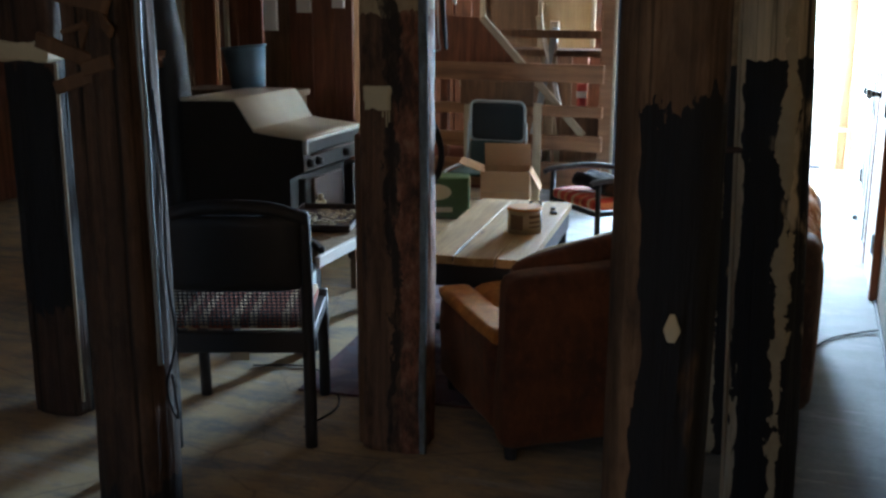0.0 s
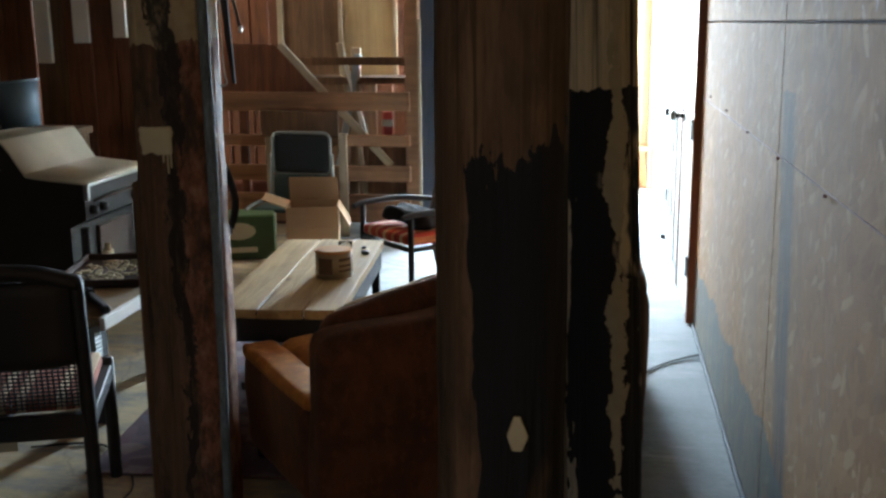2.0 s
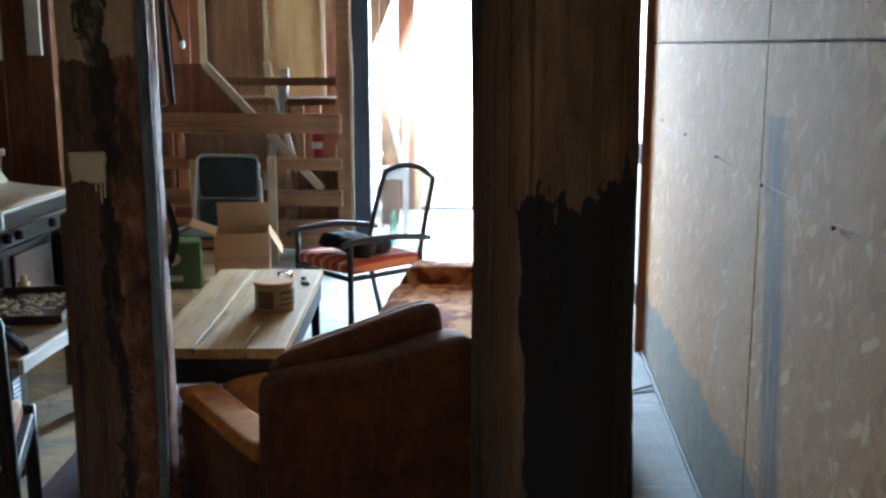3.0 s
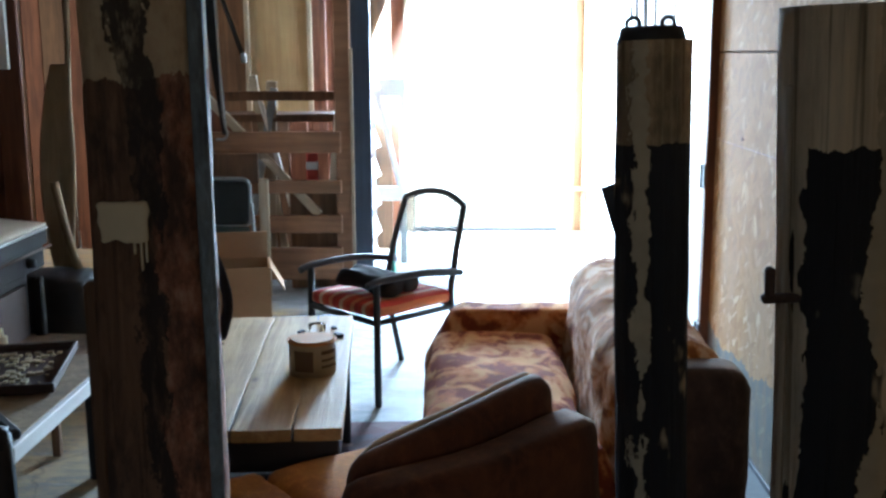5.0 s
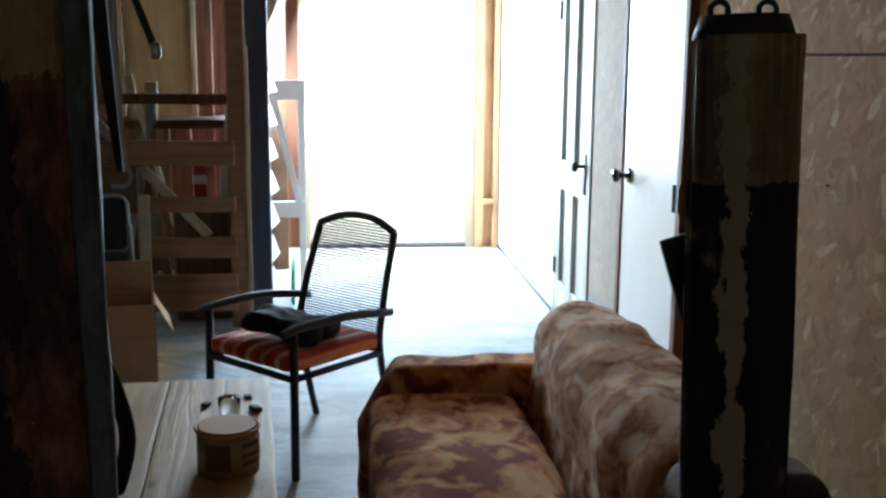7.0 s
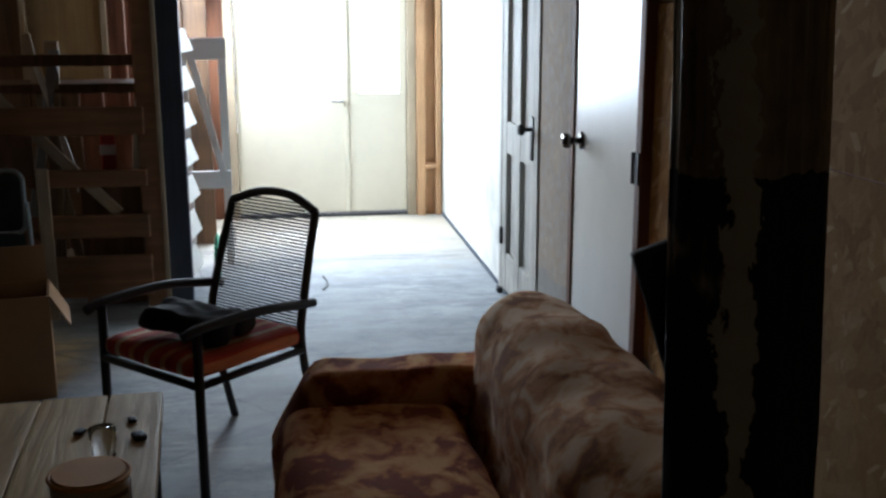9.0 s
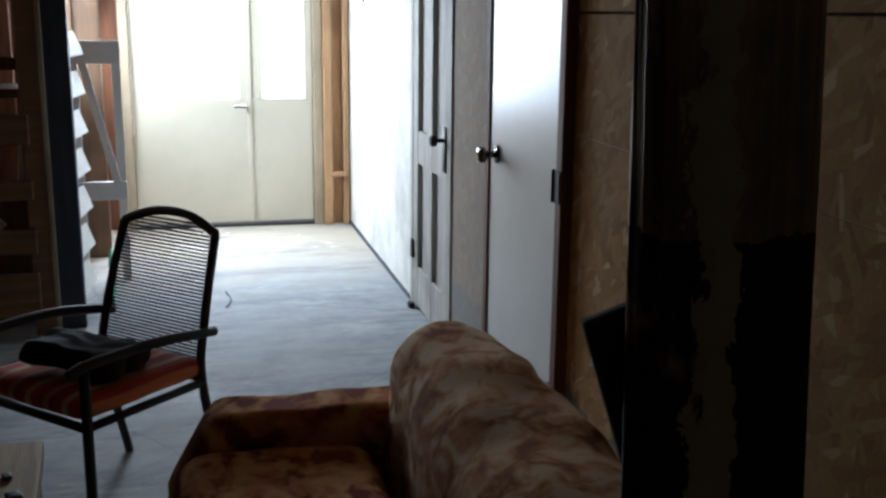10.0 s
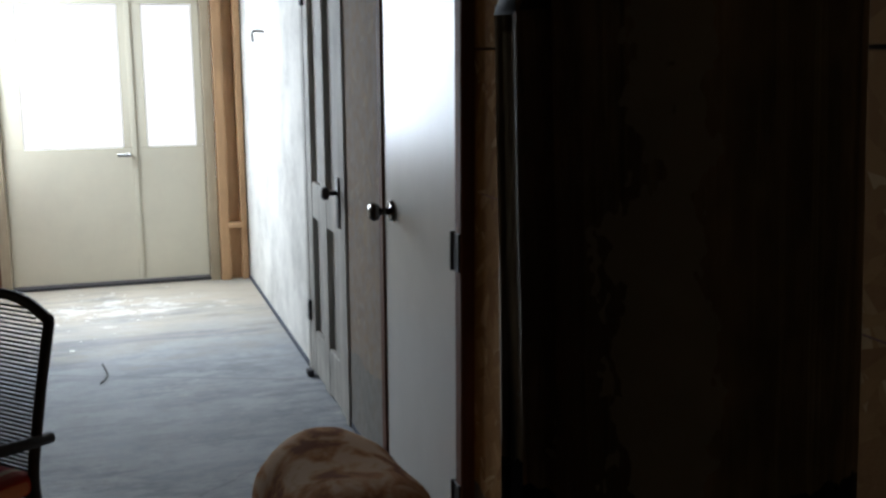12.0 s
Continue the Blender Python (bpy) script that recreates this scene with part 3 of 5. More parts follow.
# ---------------------------------------------------------------- posts
POSTS = {
    "A": (-1.93, 3.26, 0.21, 0.2, 2.72, 1, post_material("post_wood_a", (0.08, 0.042, 0.026), 1.25, 0.4, 0.5, 0.0, 1.0, 0.0)),
    "B": (-1.06, 2.47, 0.188, 0.18, 2.72, 2, post_material("post_wood_b", (0.12, 0.068, 0.04), 0.2, -1, 0.5, 0.0, 4.0, 0.0)),
    "D1": (0.37, 1.845, 0.154, 0.16, 2.72, 3, post_material("post_wood_d", (0.18, 0.108, 0.06), 1.33, -1, -0.3, 0.0, 7.0, 0.0, tar_from=-0.03, stained=0.8, ragged=0.45)),
    "D2": (0.49, 2.985, 0.178, 0.175, 1.53, 4, post_material("post_wood_e", (0.74, 0.61, 0.41), 1.33, -1, 0.034, 0.02, 9.0, 0.9, tar_from=-0.07, tar_to=1.0, stained=0.3, dim=0.65, ragged=0.06)),
    "E": (0.36, 3.694, 0.16, 0.16, 1.49, 5, post_material("post_wood_f", (0.64, 0.46, 0.26), 1.27, -1, -0.035, 0.02, 13.0, 0.85, stained=0.65, dim=0.55, ragged=0.05)),
}


def post_mesh(w, d, h, seed, square=0.55):
    b, seg, lev = B(), 44, 110
    splits = [(random.Random(seed * 31 + k).uniform(0, math.tau), random.Random(seed * 17 + k).uniform(0.2, h), random.Random(seed + k).uniform(0.3, 1.1)) for k in range(11)]
    rings = []
    for j in range(lev + 1):
        z = h * j / lev
        ring = []
        for i in range(seg):
            a = math.tau * i / seg
            ca, sa = math.cos(a), math.sin(a)
            k = 1 / (abs(ca) ** (2 / square) + abs(sa) ** (2 / square)) ** (square / 2)
            groove = noise.noise(Vector((ca * 4 + seed * 9, sa * 4, z * 0.5))) * 0.08
            fine = noise.noise(Vector((ca * 14 + seed, sa * 14, z * 1.6))) * 0.055
            bend = noise.noise(Vector((seed * 3.3, z * 0.9, 0))) * 0.012
            chip = noise.noise(Vector((ca * 6 + seed, sa * 6 + seed, z * 7))) * 0.022
            split = 0.0
            for sa0, sz, sl in splits:
                da = abs((a - sa0 - 0.12 * noise.noise(Vector((z * 2, sa0, 0))) + math.pi) % math.tau - math.pi)
                if da < 0.11 and abs(z - sz) < sl:
                    split = max(split, (1 - da / 0.11) * (1 - abs(z - sz) / sl) ** 0.5)
            r = k * (1 + groove + fine + chip - 0.13 * split)
            ring.append(b.verts.new((w / 2 * ca * r + bend, d / 2 * sa * r, z)))
        rings.append(ring)
    for lo, up in zip(rings, rings[1:]):
        for i in range(seg):
            b.faces.new((lo[i], lo[(i + 1) % seg], up[(i + 1) % seg], up[i]))
    b.faces.new(rings[0][::-1]), b.faces.new(rings[-1])
    return b


LAB = {"A": "dark timber post with a pale band, standing on concrete", "B": "rough brown split timber post with splinters",
       "D1": "thick brown timber post, lower part tarred black", "D2": "cut-off timber post, black with peeling cream paint",
       "E": "black pole with peeling cream paint and eye bolts on top"}
LEAN = {"D2": pose(0.024, 0, 0, 0, -1.5, 0), "E": pose(0, 0, 0, -1.8, -1.37, 0)}
posts = {}
for key, (x, y, w, dp, h, seed, mt) in POSTS.items():
    p = thing("timber_post", pose(x, y, 0) @ LEAN.get(key, I4), LAB[key], "post", "posts")
    part("shaft", post_mesh(w, dp, h, seed, 0.85 if key in "ED2" else 0.6), mt, p, "", True)
    posts[key] = p

# the square post with the cream patch
p = posts["C"] = thing("timber_post", pose(-0.665, 3.37, 0), "square red-brown timber post with a cream paint patch", "post", "posts")
n = Nodes("post_wood_c", 0.8)
g = n.noise(1.0, n.scaled((30, 30, 1.8)), 6, 0.7, 0.8)
c = n.mix(n.ramp(g, (0.3, 0.0), (0.7, 1.0)), (0.065, 0.036, 0.022), (0.215, 0.12, 0.068))
wob = n.math("MULTIPLY", n.noise(9.0, n.scaled((1, 1, 0.5)), 6, 0.75), 0.16)
zz = n.math("ADD", n.axis(2), wob)
red = n.math("GREATER_THAN", n.math("ADD", n.axis(0), wob), 0.115)
bark = n.noise(22.0, n.scaled((1, 1, 0.5)), 5, 0.75)
c = n.mix(n.math("MULTIPLY", red, 0.8), c, n.ramp(bark, (0.35, (0.05, 0.02, 0.012)), (0.5, (0.26, 0.1, 0.055)), (0.68, (0.42, 0.24, 0.15))))
c = n.mix(n.ramp(n.noise(4.0, n.scaled((2, 2, 0.7)), 6, 0.75), (0.48, 0.0), (0.6, 0.85)), c, (0.03, 0.018, 0.013))
pale = n.math("GREATER_THAN", zz, 1.5)
c = n.mix(n.math("MULTIPLY", pale, n.ramp(bark, (0.3, 0.5), (0.6, 0.95))), c, (0.46, 0.37, 0.23))
sx = n.math("ABSOLUTE", n.math("ADD", n.axis(0), n.math("SUBTRACT", n.math("MULTIPLY", n.noise(5.0, n.scaled((1, 1, 0.45)), 6, 0.75), 0.22), 0.12)))
tarred = n.math("LESS_THAN", n.math("ADD", sx, n.math("MULTIPLY", zz, -0.014)), 0.01)
worn = n.ramp(n.noise(16.0, n.scaled((1, 1, 0.3)), 5, 0.75), (0.38, 0.2), (0.52, 0.95))
c = n.mix(n.math("MULTIPLY", tarred, worn), c, (0.016, 0.012, 0.011))
crk = n.noise(1.0, n.scaled((26, 26, 0.7)), 3, 0.5, 0.3)
c = n.mix(n.ramp(crk, (0.3, 0.9), (0.36, 0.0)), c, (0.01, 0.006, 0.004))
M_POSTC = n.done(c, n.mix(n.ramp(crk, (0.28, 1.0), (0.38, 0.0)), g, (0.0, 0.0, 0.0)), 0.8, 0.016)
part("shaft", post_mesh(0.2, 0.19, 2.72, 6, 0.3), M_POSTC, p, "", True)
b = B()
sbox(b, (0.09, 0.012, 0.074), (-0.03, -0.1, 1.17), r=0.0055, cuts=14, rough=0.002)
for v in b.verts:
    v.co.x += 0.006 * noise.noise(Vector((v.co.x * 5, 0, v.co.z * 45)))
    v.co.z += 0.008 * noise.noise(Vector((v.co.x * 45, 3, v.co.z * 5)))
patch = part("paint_patch", b, M_LABEL, p, "cream paint patch", True)
for x, l in ((0.0, 0.06), (-0.012, 0.03), (0.009, 0.045)):
    b = B()
    sbox(b, (0.005, 0.006, l), (x, -0.1015, 1.14 - l / 2), r=0.0024, cuts=4, rough=0.001)
    part("paint_drip", b, M_LABEL, patch, "", True)
part("grey_strip", post_mesh(0.028, 0.022, 2.71, 11, 0.5), M_STRIP, p, "grey-blue weathered strip up the edge", True, pose(0.108, -0.07, 0))
b = B()
tube(b, smooth_path([(0.125, -0.02, 2.7), (0.13, -0.02, 1.9), (0.138, -0.02, 1.4), (0.146, -0.02, 1.32), (0.125, -0.02, 1.31)], 6), 0.0025, 6)
part("hanging_wire", b, M_STEEL, p, "thin wire hanging down the side", True)
b = B()
box(b, (0.03, 0.035, 1.05), (-0.112, -0.05, 0.525), bev=0.008)
part("side_batten", b, M_BROWN, p, "thin brown batten on the side")

b = B()
tube(b, [(0.07, 0.19, 1.66), (0.166, 0.05, 1.462)], 0.0045, 8)
rod = part("hanging_rod", b, M_BLACK, p, "thin dark rod slanting from the post", True)
part("rod_tip", sbox(B(), (0.012, 0.012, 0.02), (0.168, 0.048, 1.458), r=0.005, cuts=3), M_STEEL, rod, "", True)
b = B()
for z0, z1, x0, x1, x2, x3 in ((1.305, 1.45, 0.092, 0.1, 0.075, 0.092), (1.45, 1.7, 0.075, 0.092, 0.055, 0.078)):
    q = [b.verts.new((x, y, z)) for y in (0.172, 0.184) for x, z in ((x0, z0), (x1, z0), (x3, z1), (x2, z1))]
    for f in ((0, 1, 2, 3), (7, 6, 5, 4), (0, 4, 5, 1), (1, 5, 6, 2), (2, 6, 7, 3), (3, 7, 4, 0)):
        b.faces.new([q[k] for k in f])
part("hanging_blade", b, M_HAT, p, "dark tapering blade hung behind the post")
b = B()
tube(b, smooth_path([(0.06, 0.12, 1.1), (0.085, 0.13, 1.03), (0.098, 0.13, 0.96), (0.08, 0.13, 0.89), (0.06, 0.12, 0.86)], 6), 0.011, 8)
part("hanging_strap", b, M_HAT, p, "black strap hung behind the post", True)

# details of the posts: cap, eye bolts, splinters, bracket
E_ = posts["E"]
b = B()
cyl(b, 0.078, 0.066, 0.035, (0, 0, 1.485), seg=24)
cap = part("cap", b, M_BLACK, E_, "black ragged cap", True)
for x in (-0.04, 0.036):
    b = B()
    tube(b, [(x + 0.014 * math.cos(a), 0, 1.527 + 0.014 * math.sin(a)) for a in np.linspace(0, math.tau, 16, False)], 0.005, 6, True)
    part("eye_bolt", b, M_BLACK, cap, "", True)
D2_ = posts["D2"]
M_IRON = plain("rusty_iron", (0.06, 0.035, 0.025), 0.7, 0.3, vary=0.4)
b = B()
box(b, (0.06, 0.016, 0.014), (-0.1, -0.05, 1.11), bev=0.004)
box(b, (0.014, 0.016, 0.045), (-0.118, -0.05, 1.135), bev=0.004)
part("bracket", b, M_IRON, D2_, "rusty iron bracket")
# added strip that stands for the post's own cream left edge
b = B()
box(b, (0.01, 0.014, 1.42), (-0.09, -0.03, 0.71), bev=0.004)
part("pale_lath", b, M_PALE, D2_, "thin added strip for the cream left edge of the post")
for k in range(9):
    a = random.Random(k)
    b = B()
    box(b, (a.uniform(0.07, 0.18), 0.01, a.uniform(0.012, 0.04)), bev=0.003)
    part("splinter", b, M_BROWN, posts["B"], at=pose(a.uniform(-0.06, 0.05), -0.086 + a.uniform(-0.008, 0.008), 1.28 + 0.03 * k, a.uniform(-15, 15), a.uniform(-65, 50), a.uniform(-20, 20)))
b = B()
tube(b, smooth_path([(0.11, 0.0, 1.25), (0.125, 0.0, 1.0), (0.12, 0.0, 0.8), (0.135, 0.0, 0.62), (0.1, 0.0, 0.48), (0.13, 0.0, 0.4), (0.118, 0.0, 0.52)], 8), 0.004, 6)
part("hanging_wire", b, M_TAR, posts["B"], "thin dark wire hanging beside the post", True)
b = B()
tube(b, [(0.098 + 0.006 * noise.noise(Vector((z * 4, 3, 0))), -0.02, z) for z in np.arange(0.55, 2.7, 0.06)], 0.009, 6)
part("bark_strip", b, M_GREY, posts["B"], "pale strip of loose bark", True)
# pale lath up the side
b = B()
box(b, (0.012, 0.01, 1.2), (0.105, -0.06, 0.65), bev=0.002)
part("pale_lath", b, M_PALE, posts["A"])
b = B()
box(b, (0.21, 0.21, 0.07), (0, 0, 1.29), bev=0.01)
part("pale_band", b, M_LABEL, posts["A"], "pale painted band")
b = B()
box(b, (0.1, 0.012, 0.26), (0.05, 0, -0.13), bev=0.002)
part("nailed_board", b, M_TAR, E_, "black board nailed askew behind the pole", at=posts["E"].matrix_world.inverted() @ pose(0.23, 3.81, 1.16, 0, -18, 0))
b = B()
sbox(b, (0.026, 0.006, 0.044), (0.0, 0, 0), r=0.0025, cuts=6, rough=0.004)
for v in b.verts:
    v.co.x *= 0.35 + 0.65 * max(0.0, 1 - abs(v.co.z + 0.004) / 0.022)
part("paint_chip", b, M_LABEL, posts["D1"], "cream chip of paint", at=posts["D1"].matrix_world.inverted() @ pose(0.395, 1.757, 1.008))

# ---------------------------------------------------------------- gate and boards behind the seats
gate = thing("timber_gate", pose(0, GY, 0), "red-brown timber rail gate across the storage bay", "gate")
for x, w, h in ((-0.812, 0.095, 2.7), (-2.28, 0.09, 2.7)):
    part("gate_post", box(B(), (w, 0.09, h), (x, 0.03, h / 2), bev=0.005), M_RAIL, gate)
for z0, z1 in ((0.88, 1.01), (0.635, 0.715), (0.39, 0.5), (0.1, 0.3)):
    part("rail", box(B(), (1.45, 0.035, z1 - z0), (-1.55, -0.033 - 0.002, (z0 + z1) / 2), bev=0.004), M_RAIL, gate)
b = B()
box(b, (0.052, 0.03, 1.14), (0, 0, 0), bev=0.003)
part("brace", b, M_PALE, gate, "pale diagonal brace", at=pose(-1.36, 0.02, 0.915, 0, -42.8, 0))
b = B()
box(b, (0.02, 0.012, 1.5), (-0.756, -0.02, 0.75), bev=0.002)
part("pale_edge", b, M_PALE, gate)
for x, w in ((-1.295, 0.06), (-1.825, 0.05)):
    b = B()
    box(b, (w, 0.022, 0.73), (x, -0.068, 0.365), bev=0.003)
    part("short_upright", b, M_PALE, gate, "pale short upright nailed to the rails")

b = B()
box(b, (0.115, 0.05, 2.7), (-0.707, 7.85, 1.35), bev=0.004)
tagged(part("blue_board", b, M_NAVY, None, "dark blue-grey upright board beside the gate"), "", "board")
b = B()
for y0, y1, z0, z1 in ((7.95, 8.9, 0, 2.7), (9.9, 10.02, 0, 2.7), (8.9, 9.9, 0, 1.0), (8.9, 9.9, 2.2, 2.7)):
    box(b, (0.03, y1 - y0, z1 - z0), (-0.8, (y0 + y1) / 2, (z0 + z1) / 2))
setting("partition", b, M_RED, "dark boarded partition along the passage, with an opening", "wall")
louvre = thing("louvre_rack", pose(-0.675, 8.1, 0), "whitewashed slanting boards lit by the doors", "rack")
for k in range(7):
    b = B()
    box(b, (0.014, 0.36, 0.12), bev=0.002)
    part("slat", b, M_WHITEBOARD, louvre, at=pose(0.0, 0.05, 0.16 + 0.19 * k, 0, -20, -6))
part("backing_board", box(B(), (0.02, 0.52, 2.6), (-0.09, 0.07, 1.3), bev=0.003), M_NAVY, louvre, "dark blue-grey backing board")
for y in (-0.14, 0.24):
    part("upright", box(B(), (0.02, 0.03, 1.5), (-0.05, y, 0.75), bev=0.003), M_NAVY, louvre)
zf = thing("braced_frame", pose(-0.625, 8.75, 0, 0, 0, 4), "white board frame with a diagonal brace", "frame")
for x in (-0.1, 0.115):
    part("upright", box(B(), (0.045, 0.025, 1.3), (x, 0, 0.65), bev=0.003), M_WHITEBOARD, zf)
part("top_board", box(B(), (0.26, 0.024, 0.12), (0.01, -0.0245, 1.24), bev=0.003), M_WHITEBOARD, zf)
part("low_board", box(B(), (0.26, 0.024, 0.1), (0.01, -0.0245, 0.5), bev=0.003), M_WHITEBOARD, zf)
part("diagonal", box(B(), (0.04, 0.022, 0.78), (0, 0, 0), bev=0.003), M_WHITEBOARD, zf, at=pose(0.02, -0.026, 0.86, 0, -13, 0))
b = B()
for k in range(3):
    tube(b, [(-0.56 + 0.004 * k, 8.3 + (0.12 + 0.008 * k) * math.cos(a), 0.13 + (0.12 + 0.008 * k) * math.sin(a)) for a in np.linspace(0, math.tau, 28, False)], 0.007, 6, True)
tagged(part("garden_hose", b, M_HOSE, None, "coiled green hose hanging on the rack", True), "", "hose")

# stored timber behind the gate
rnd = random.Random(5)
for x, h, w, tilt, mt, lb in ((-1.02, 1.35, 0.06, 6, M_WHITEBOARD, "white"), (-1.14, 1.25, 0.03, -14, M_WHITEBOARD, "white"),
                              (-1.42, 1.3, 0.07, 3, M_PALE, "pale"), (-1.3, 1.35, 0.05, -8, M_PALE, "pale"), (-1.6, 1.28, 0.05, 12, M_GREY, "grey"),
                              (-0.94, 1.2, 0.04, 2, M_GREY, "grey"), (-1.95, 1.3, 0.04, -6, M_PALE, "pale")):
    b = B()
    box(b, (w, 0.03, h), (0, 0, h / 2), bev=0.003)
    ob = part("stored_lath", b, mt, None, lb + " lath leaning in the storage bay", at=pose(x, 8.25 + rnd.uniform(0, 0.3), 0, 4, tilt, 0))
    tagged(ob, "", "lath", "laths in the bay")
b = B()
box(b, (1.1, 0.03, 0.06), (-1.4, 8.3, 1.2), bev=0.003)
box(b, (1.3, 0.4, 0.05), (-1.45, 8.6, 1.05), bev=0.004)
for x in (-2.0, -0.9):
    box(b, (0.06, 0.3, 1.02), (x, 8.6, 0.51), bev=0.003)
tagged(part("workbench", b, M_BROWN, None, "brown timber bench loaded with scrap wood"), "", "bench")
b = B()
sbox(b, (0.9, 0.5, 0.35), (-1.9, 8.3, 0.175), r=0.03, cuts=8, rough=0.02)
tagged(part("covered_bale", b, M_RUST, None, "dark brown covered bale on the floor", True), "", "bale")
b = B()
box(b, (0.56, 0.02, 0.18), (-1.6, GY - 0.075, 0.795), bev=0.004)
tagged(part("hung_board", b, M_BROWN, None, "red-brown board hung on the gate rails"), "", "board")
b = B()
q = [b.verts.new((x, y, z)) for y in (7.9, 7.93) for x, z in ((-2.22, 0.9), (-1.37, 0.9), (-1.78, 1.33), (-2.22, 1.34))]
for f in ((0, 1, 2, 3), (7, 6, 5, 4), (0, 4, 5, 1), (1, 5, 6, 2), (2, 6, 7, 3), (3, 7, 4, 0)):
    b.faces.new([q[k] for k in f])
box(b, (0.06, 0.06, 0.9), (-2.1, 7.96, 0.45), bev=0.004)
tagged(part("slanted_panel", b, M_RED, None, "dark red-brown panel with a sloping edge behind the gate"), "", "panel")

M_RED_PACK = plain("red_packet", (0.4, 0.04, 0.03), 0.6, vary=0.15)
pk = thing("red_packet", pose(-1.05, 8.05, 0.0, 0, 0, 10), "red and white paper packet standing on a crate", "packet")
part("packet", box(B(), (0.07, 0.04, 0.2), (0, 0, 0.75), bev=0.004), M_RED_PACK, pk)
part("white_band", box(B(), (0.072, 0.042, 0.05), (0, 0, 0.77), bev=0.002), M_WHITEBOARD, pk)
part("crate", box(B(), (0.3, 0.25, 0.65), (0, 0, 0.325), bev=0.006), M_BROWN, pk, "dark wooden crate")

# ---------------------------------------------------------------- folding lawn chair
ch = thing("folding_chair", pose(-1.56, 7.4, 0, 0, 0, -2), "folding lawn chair, grey tube frame, dark green fabric", "chair")


def ring(x, z0, z1, y, r, n=6):
    """A rounded upright rectangle."""
    pts = []
    for cx, cz, a0 in ((x - r, z1 - r, 0), (r - x, z1 - r, 90), (r - x, z0 + r, 180), (x - r, z0 + r, 270)):
        pts += [(cx + r * math.cos(radians(a0 + 90 * k / n)), y, cz + r * math.sin(radians(a0 + 90 * k / n))) for k in range(n + 1)]
    return pts


part("head_frame", tube(B(), ring(0.205, 0.46, 0.745, 0.15, 0.05), 0.011, 8, True), M_GREY, ch, "bright bent tube", True)
b = B()
sbox(b, (0.385, 0.022, 0.26), (0, 0.15, 0.6), I4, 0.01, 8, 0.004)
part("headrest", b, M_NAVYCLOTH, ch, "dark blue-grey fabric", True)
b = B()
sbox(b, (0.4, 0.022, 0.26), (0, 0.135, 0.33), rot(0, 0, 0), 0.01, 8, 0.004)
part("backrest", b, M_TEAL, ch, "dark green fabric", True)
for s in (-0.225, 0.225):
    part("side_tube", tube(B(), smooth_path([(s, 0.13, 0.0), (s, 0.14, 0.3), (s * 0.95, 0.15, 0.6)]), 0.012, 8), M_GREY, ch, "", True)
    part("leg", tube(B(), smooth_path([(s, -0.4, 0.0), (s, -0.36, 0.24), (s, -0.3, 0.3), (s, 0.1, 0.3)]), 0.012, 8), M_GREY, ch, "", True)
b = B()
sbox(b, (0.42, 0.38, 0.03), (0, -0.12, 0.28), I4, 0.012, 8, 0.004)
part("seat", b, M_TEAL, ch, "", True)

# cardboard box, open
bx = thing("cardboard_box", pose(-1.25, 6.72, 0, 0, 0, 12), "open brown cardboard box with lifted flaps", "box")
for sx, sy, cx, cy in ((0.31, 0.006, 0, -0.14), (0.31, 0.006, 0, 0.14), (0.006, 0.274, -0.152, 0), (0.006, 0.274, 0.152, 0)):
    part("carton_side", box(B(), (sx, sy, 0.4), (cx, cy, 0.2)), M_CARD, bx)
part("carton_bottom", box(B(), (0.298, 0.274, 0.006), (0, 0, 0.003)), M_CARD, bx)
for m, s in ((pose(0, 0.143, 0.4, 12, 0, 0), (0.3, 0.005, 0.15)), (pose(-0.155, 0, 0.4, 0, -70, 0), (0.005, 0.27, 0.15)),
             (pose(0.155, 0, 0.4, 0, 150, 0), (0.005, 0.27, 0.14)), (pose(0, -0.143, 0.4, 165, 0, 0), (0.3, 0.005, 0.13))):
    b = B()
    box(b, s, (0, 0, s[2] / 2))
    part("flap", b, M_CARD, bx, at=m)
gc = thing("green_case", pose(-1.79, 7.0, 0, 0, 0, 18) @ Matrix.Diagonal((1.3, 1.1, 1.1, 1)), "green carton case with a pale oval emblem", "case")
part("body", box(B(), (0.3, 0.24, 0.26), (0, 0, 0.13), bev=0.008), M_GREEN, gc)
b = B()
bmesh.ops.create_circle(b, cap_ends=True, segments=28, radius=0.07, matrix=pose(-0.03, -0.1225, 0.17, 90, 0, 0) @ Matrix.Diagonal((1.2, 0.72, 1, 1)))
part("emblem", b, M_LABEL, gc)
part("label_bar", box(B(), (0.16, 0.003, 0.03), (-0.02, -0.122, 0.06)), M_LABEL, gc)
b = B()
bmesh.ops.create_circle(b, cap_ends=True, segments=24, radius=0.065, matrix=pose(0.1525, 0, 0.14, 90, 0, 90))
part("emblem", b, M_LABEL, gc)

# ---------------------------------------------------------------- range, pipe, bucket
M_SOOT = plain("sooty_iron", (0.012, 0.01, 0.009), 0.85, vary=0.4)
st = thing("cooking_range", pose(-1.845, 5.03, 0), "old black cooking range with a stepped cream enamel top", "stove")
PROF = [(-0.7, 0.95), (-0.42, 0.957), (-0.37, 0.945), (-0.285, 0.82), (-0.245, 0.8), (0.0, 0.775)]
b = B()
vs = [[b.verts.new((x, y, z)) for x, z in [(-0.7, 0.1)] + [(x, z - 0.012) for x, z in PROF] + [(0.0, 0.6), (-0.08, 0.56), (-0.08, 0.1)]] for y in (0.0, 0.66)]
b.faces.new(vs[0][::-1]), b.faces.new(vs[1])
k = len(vs[0])
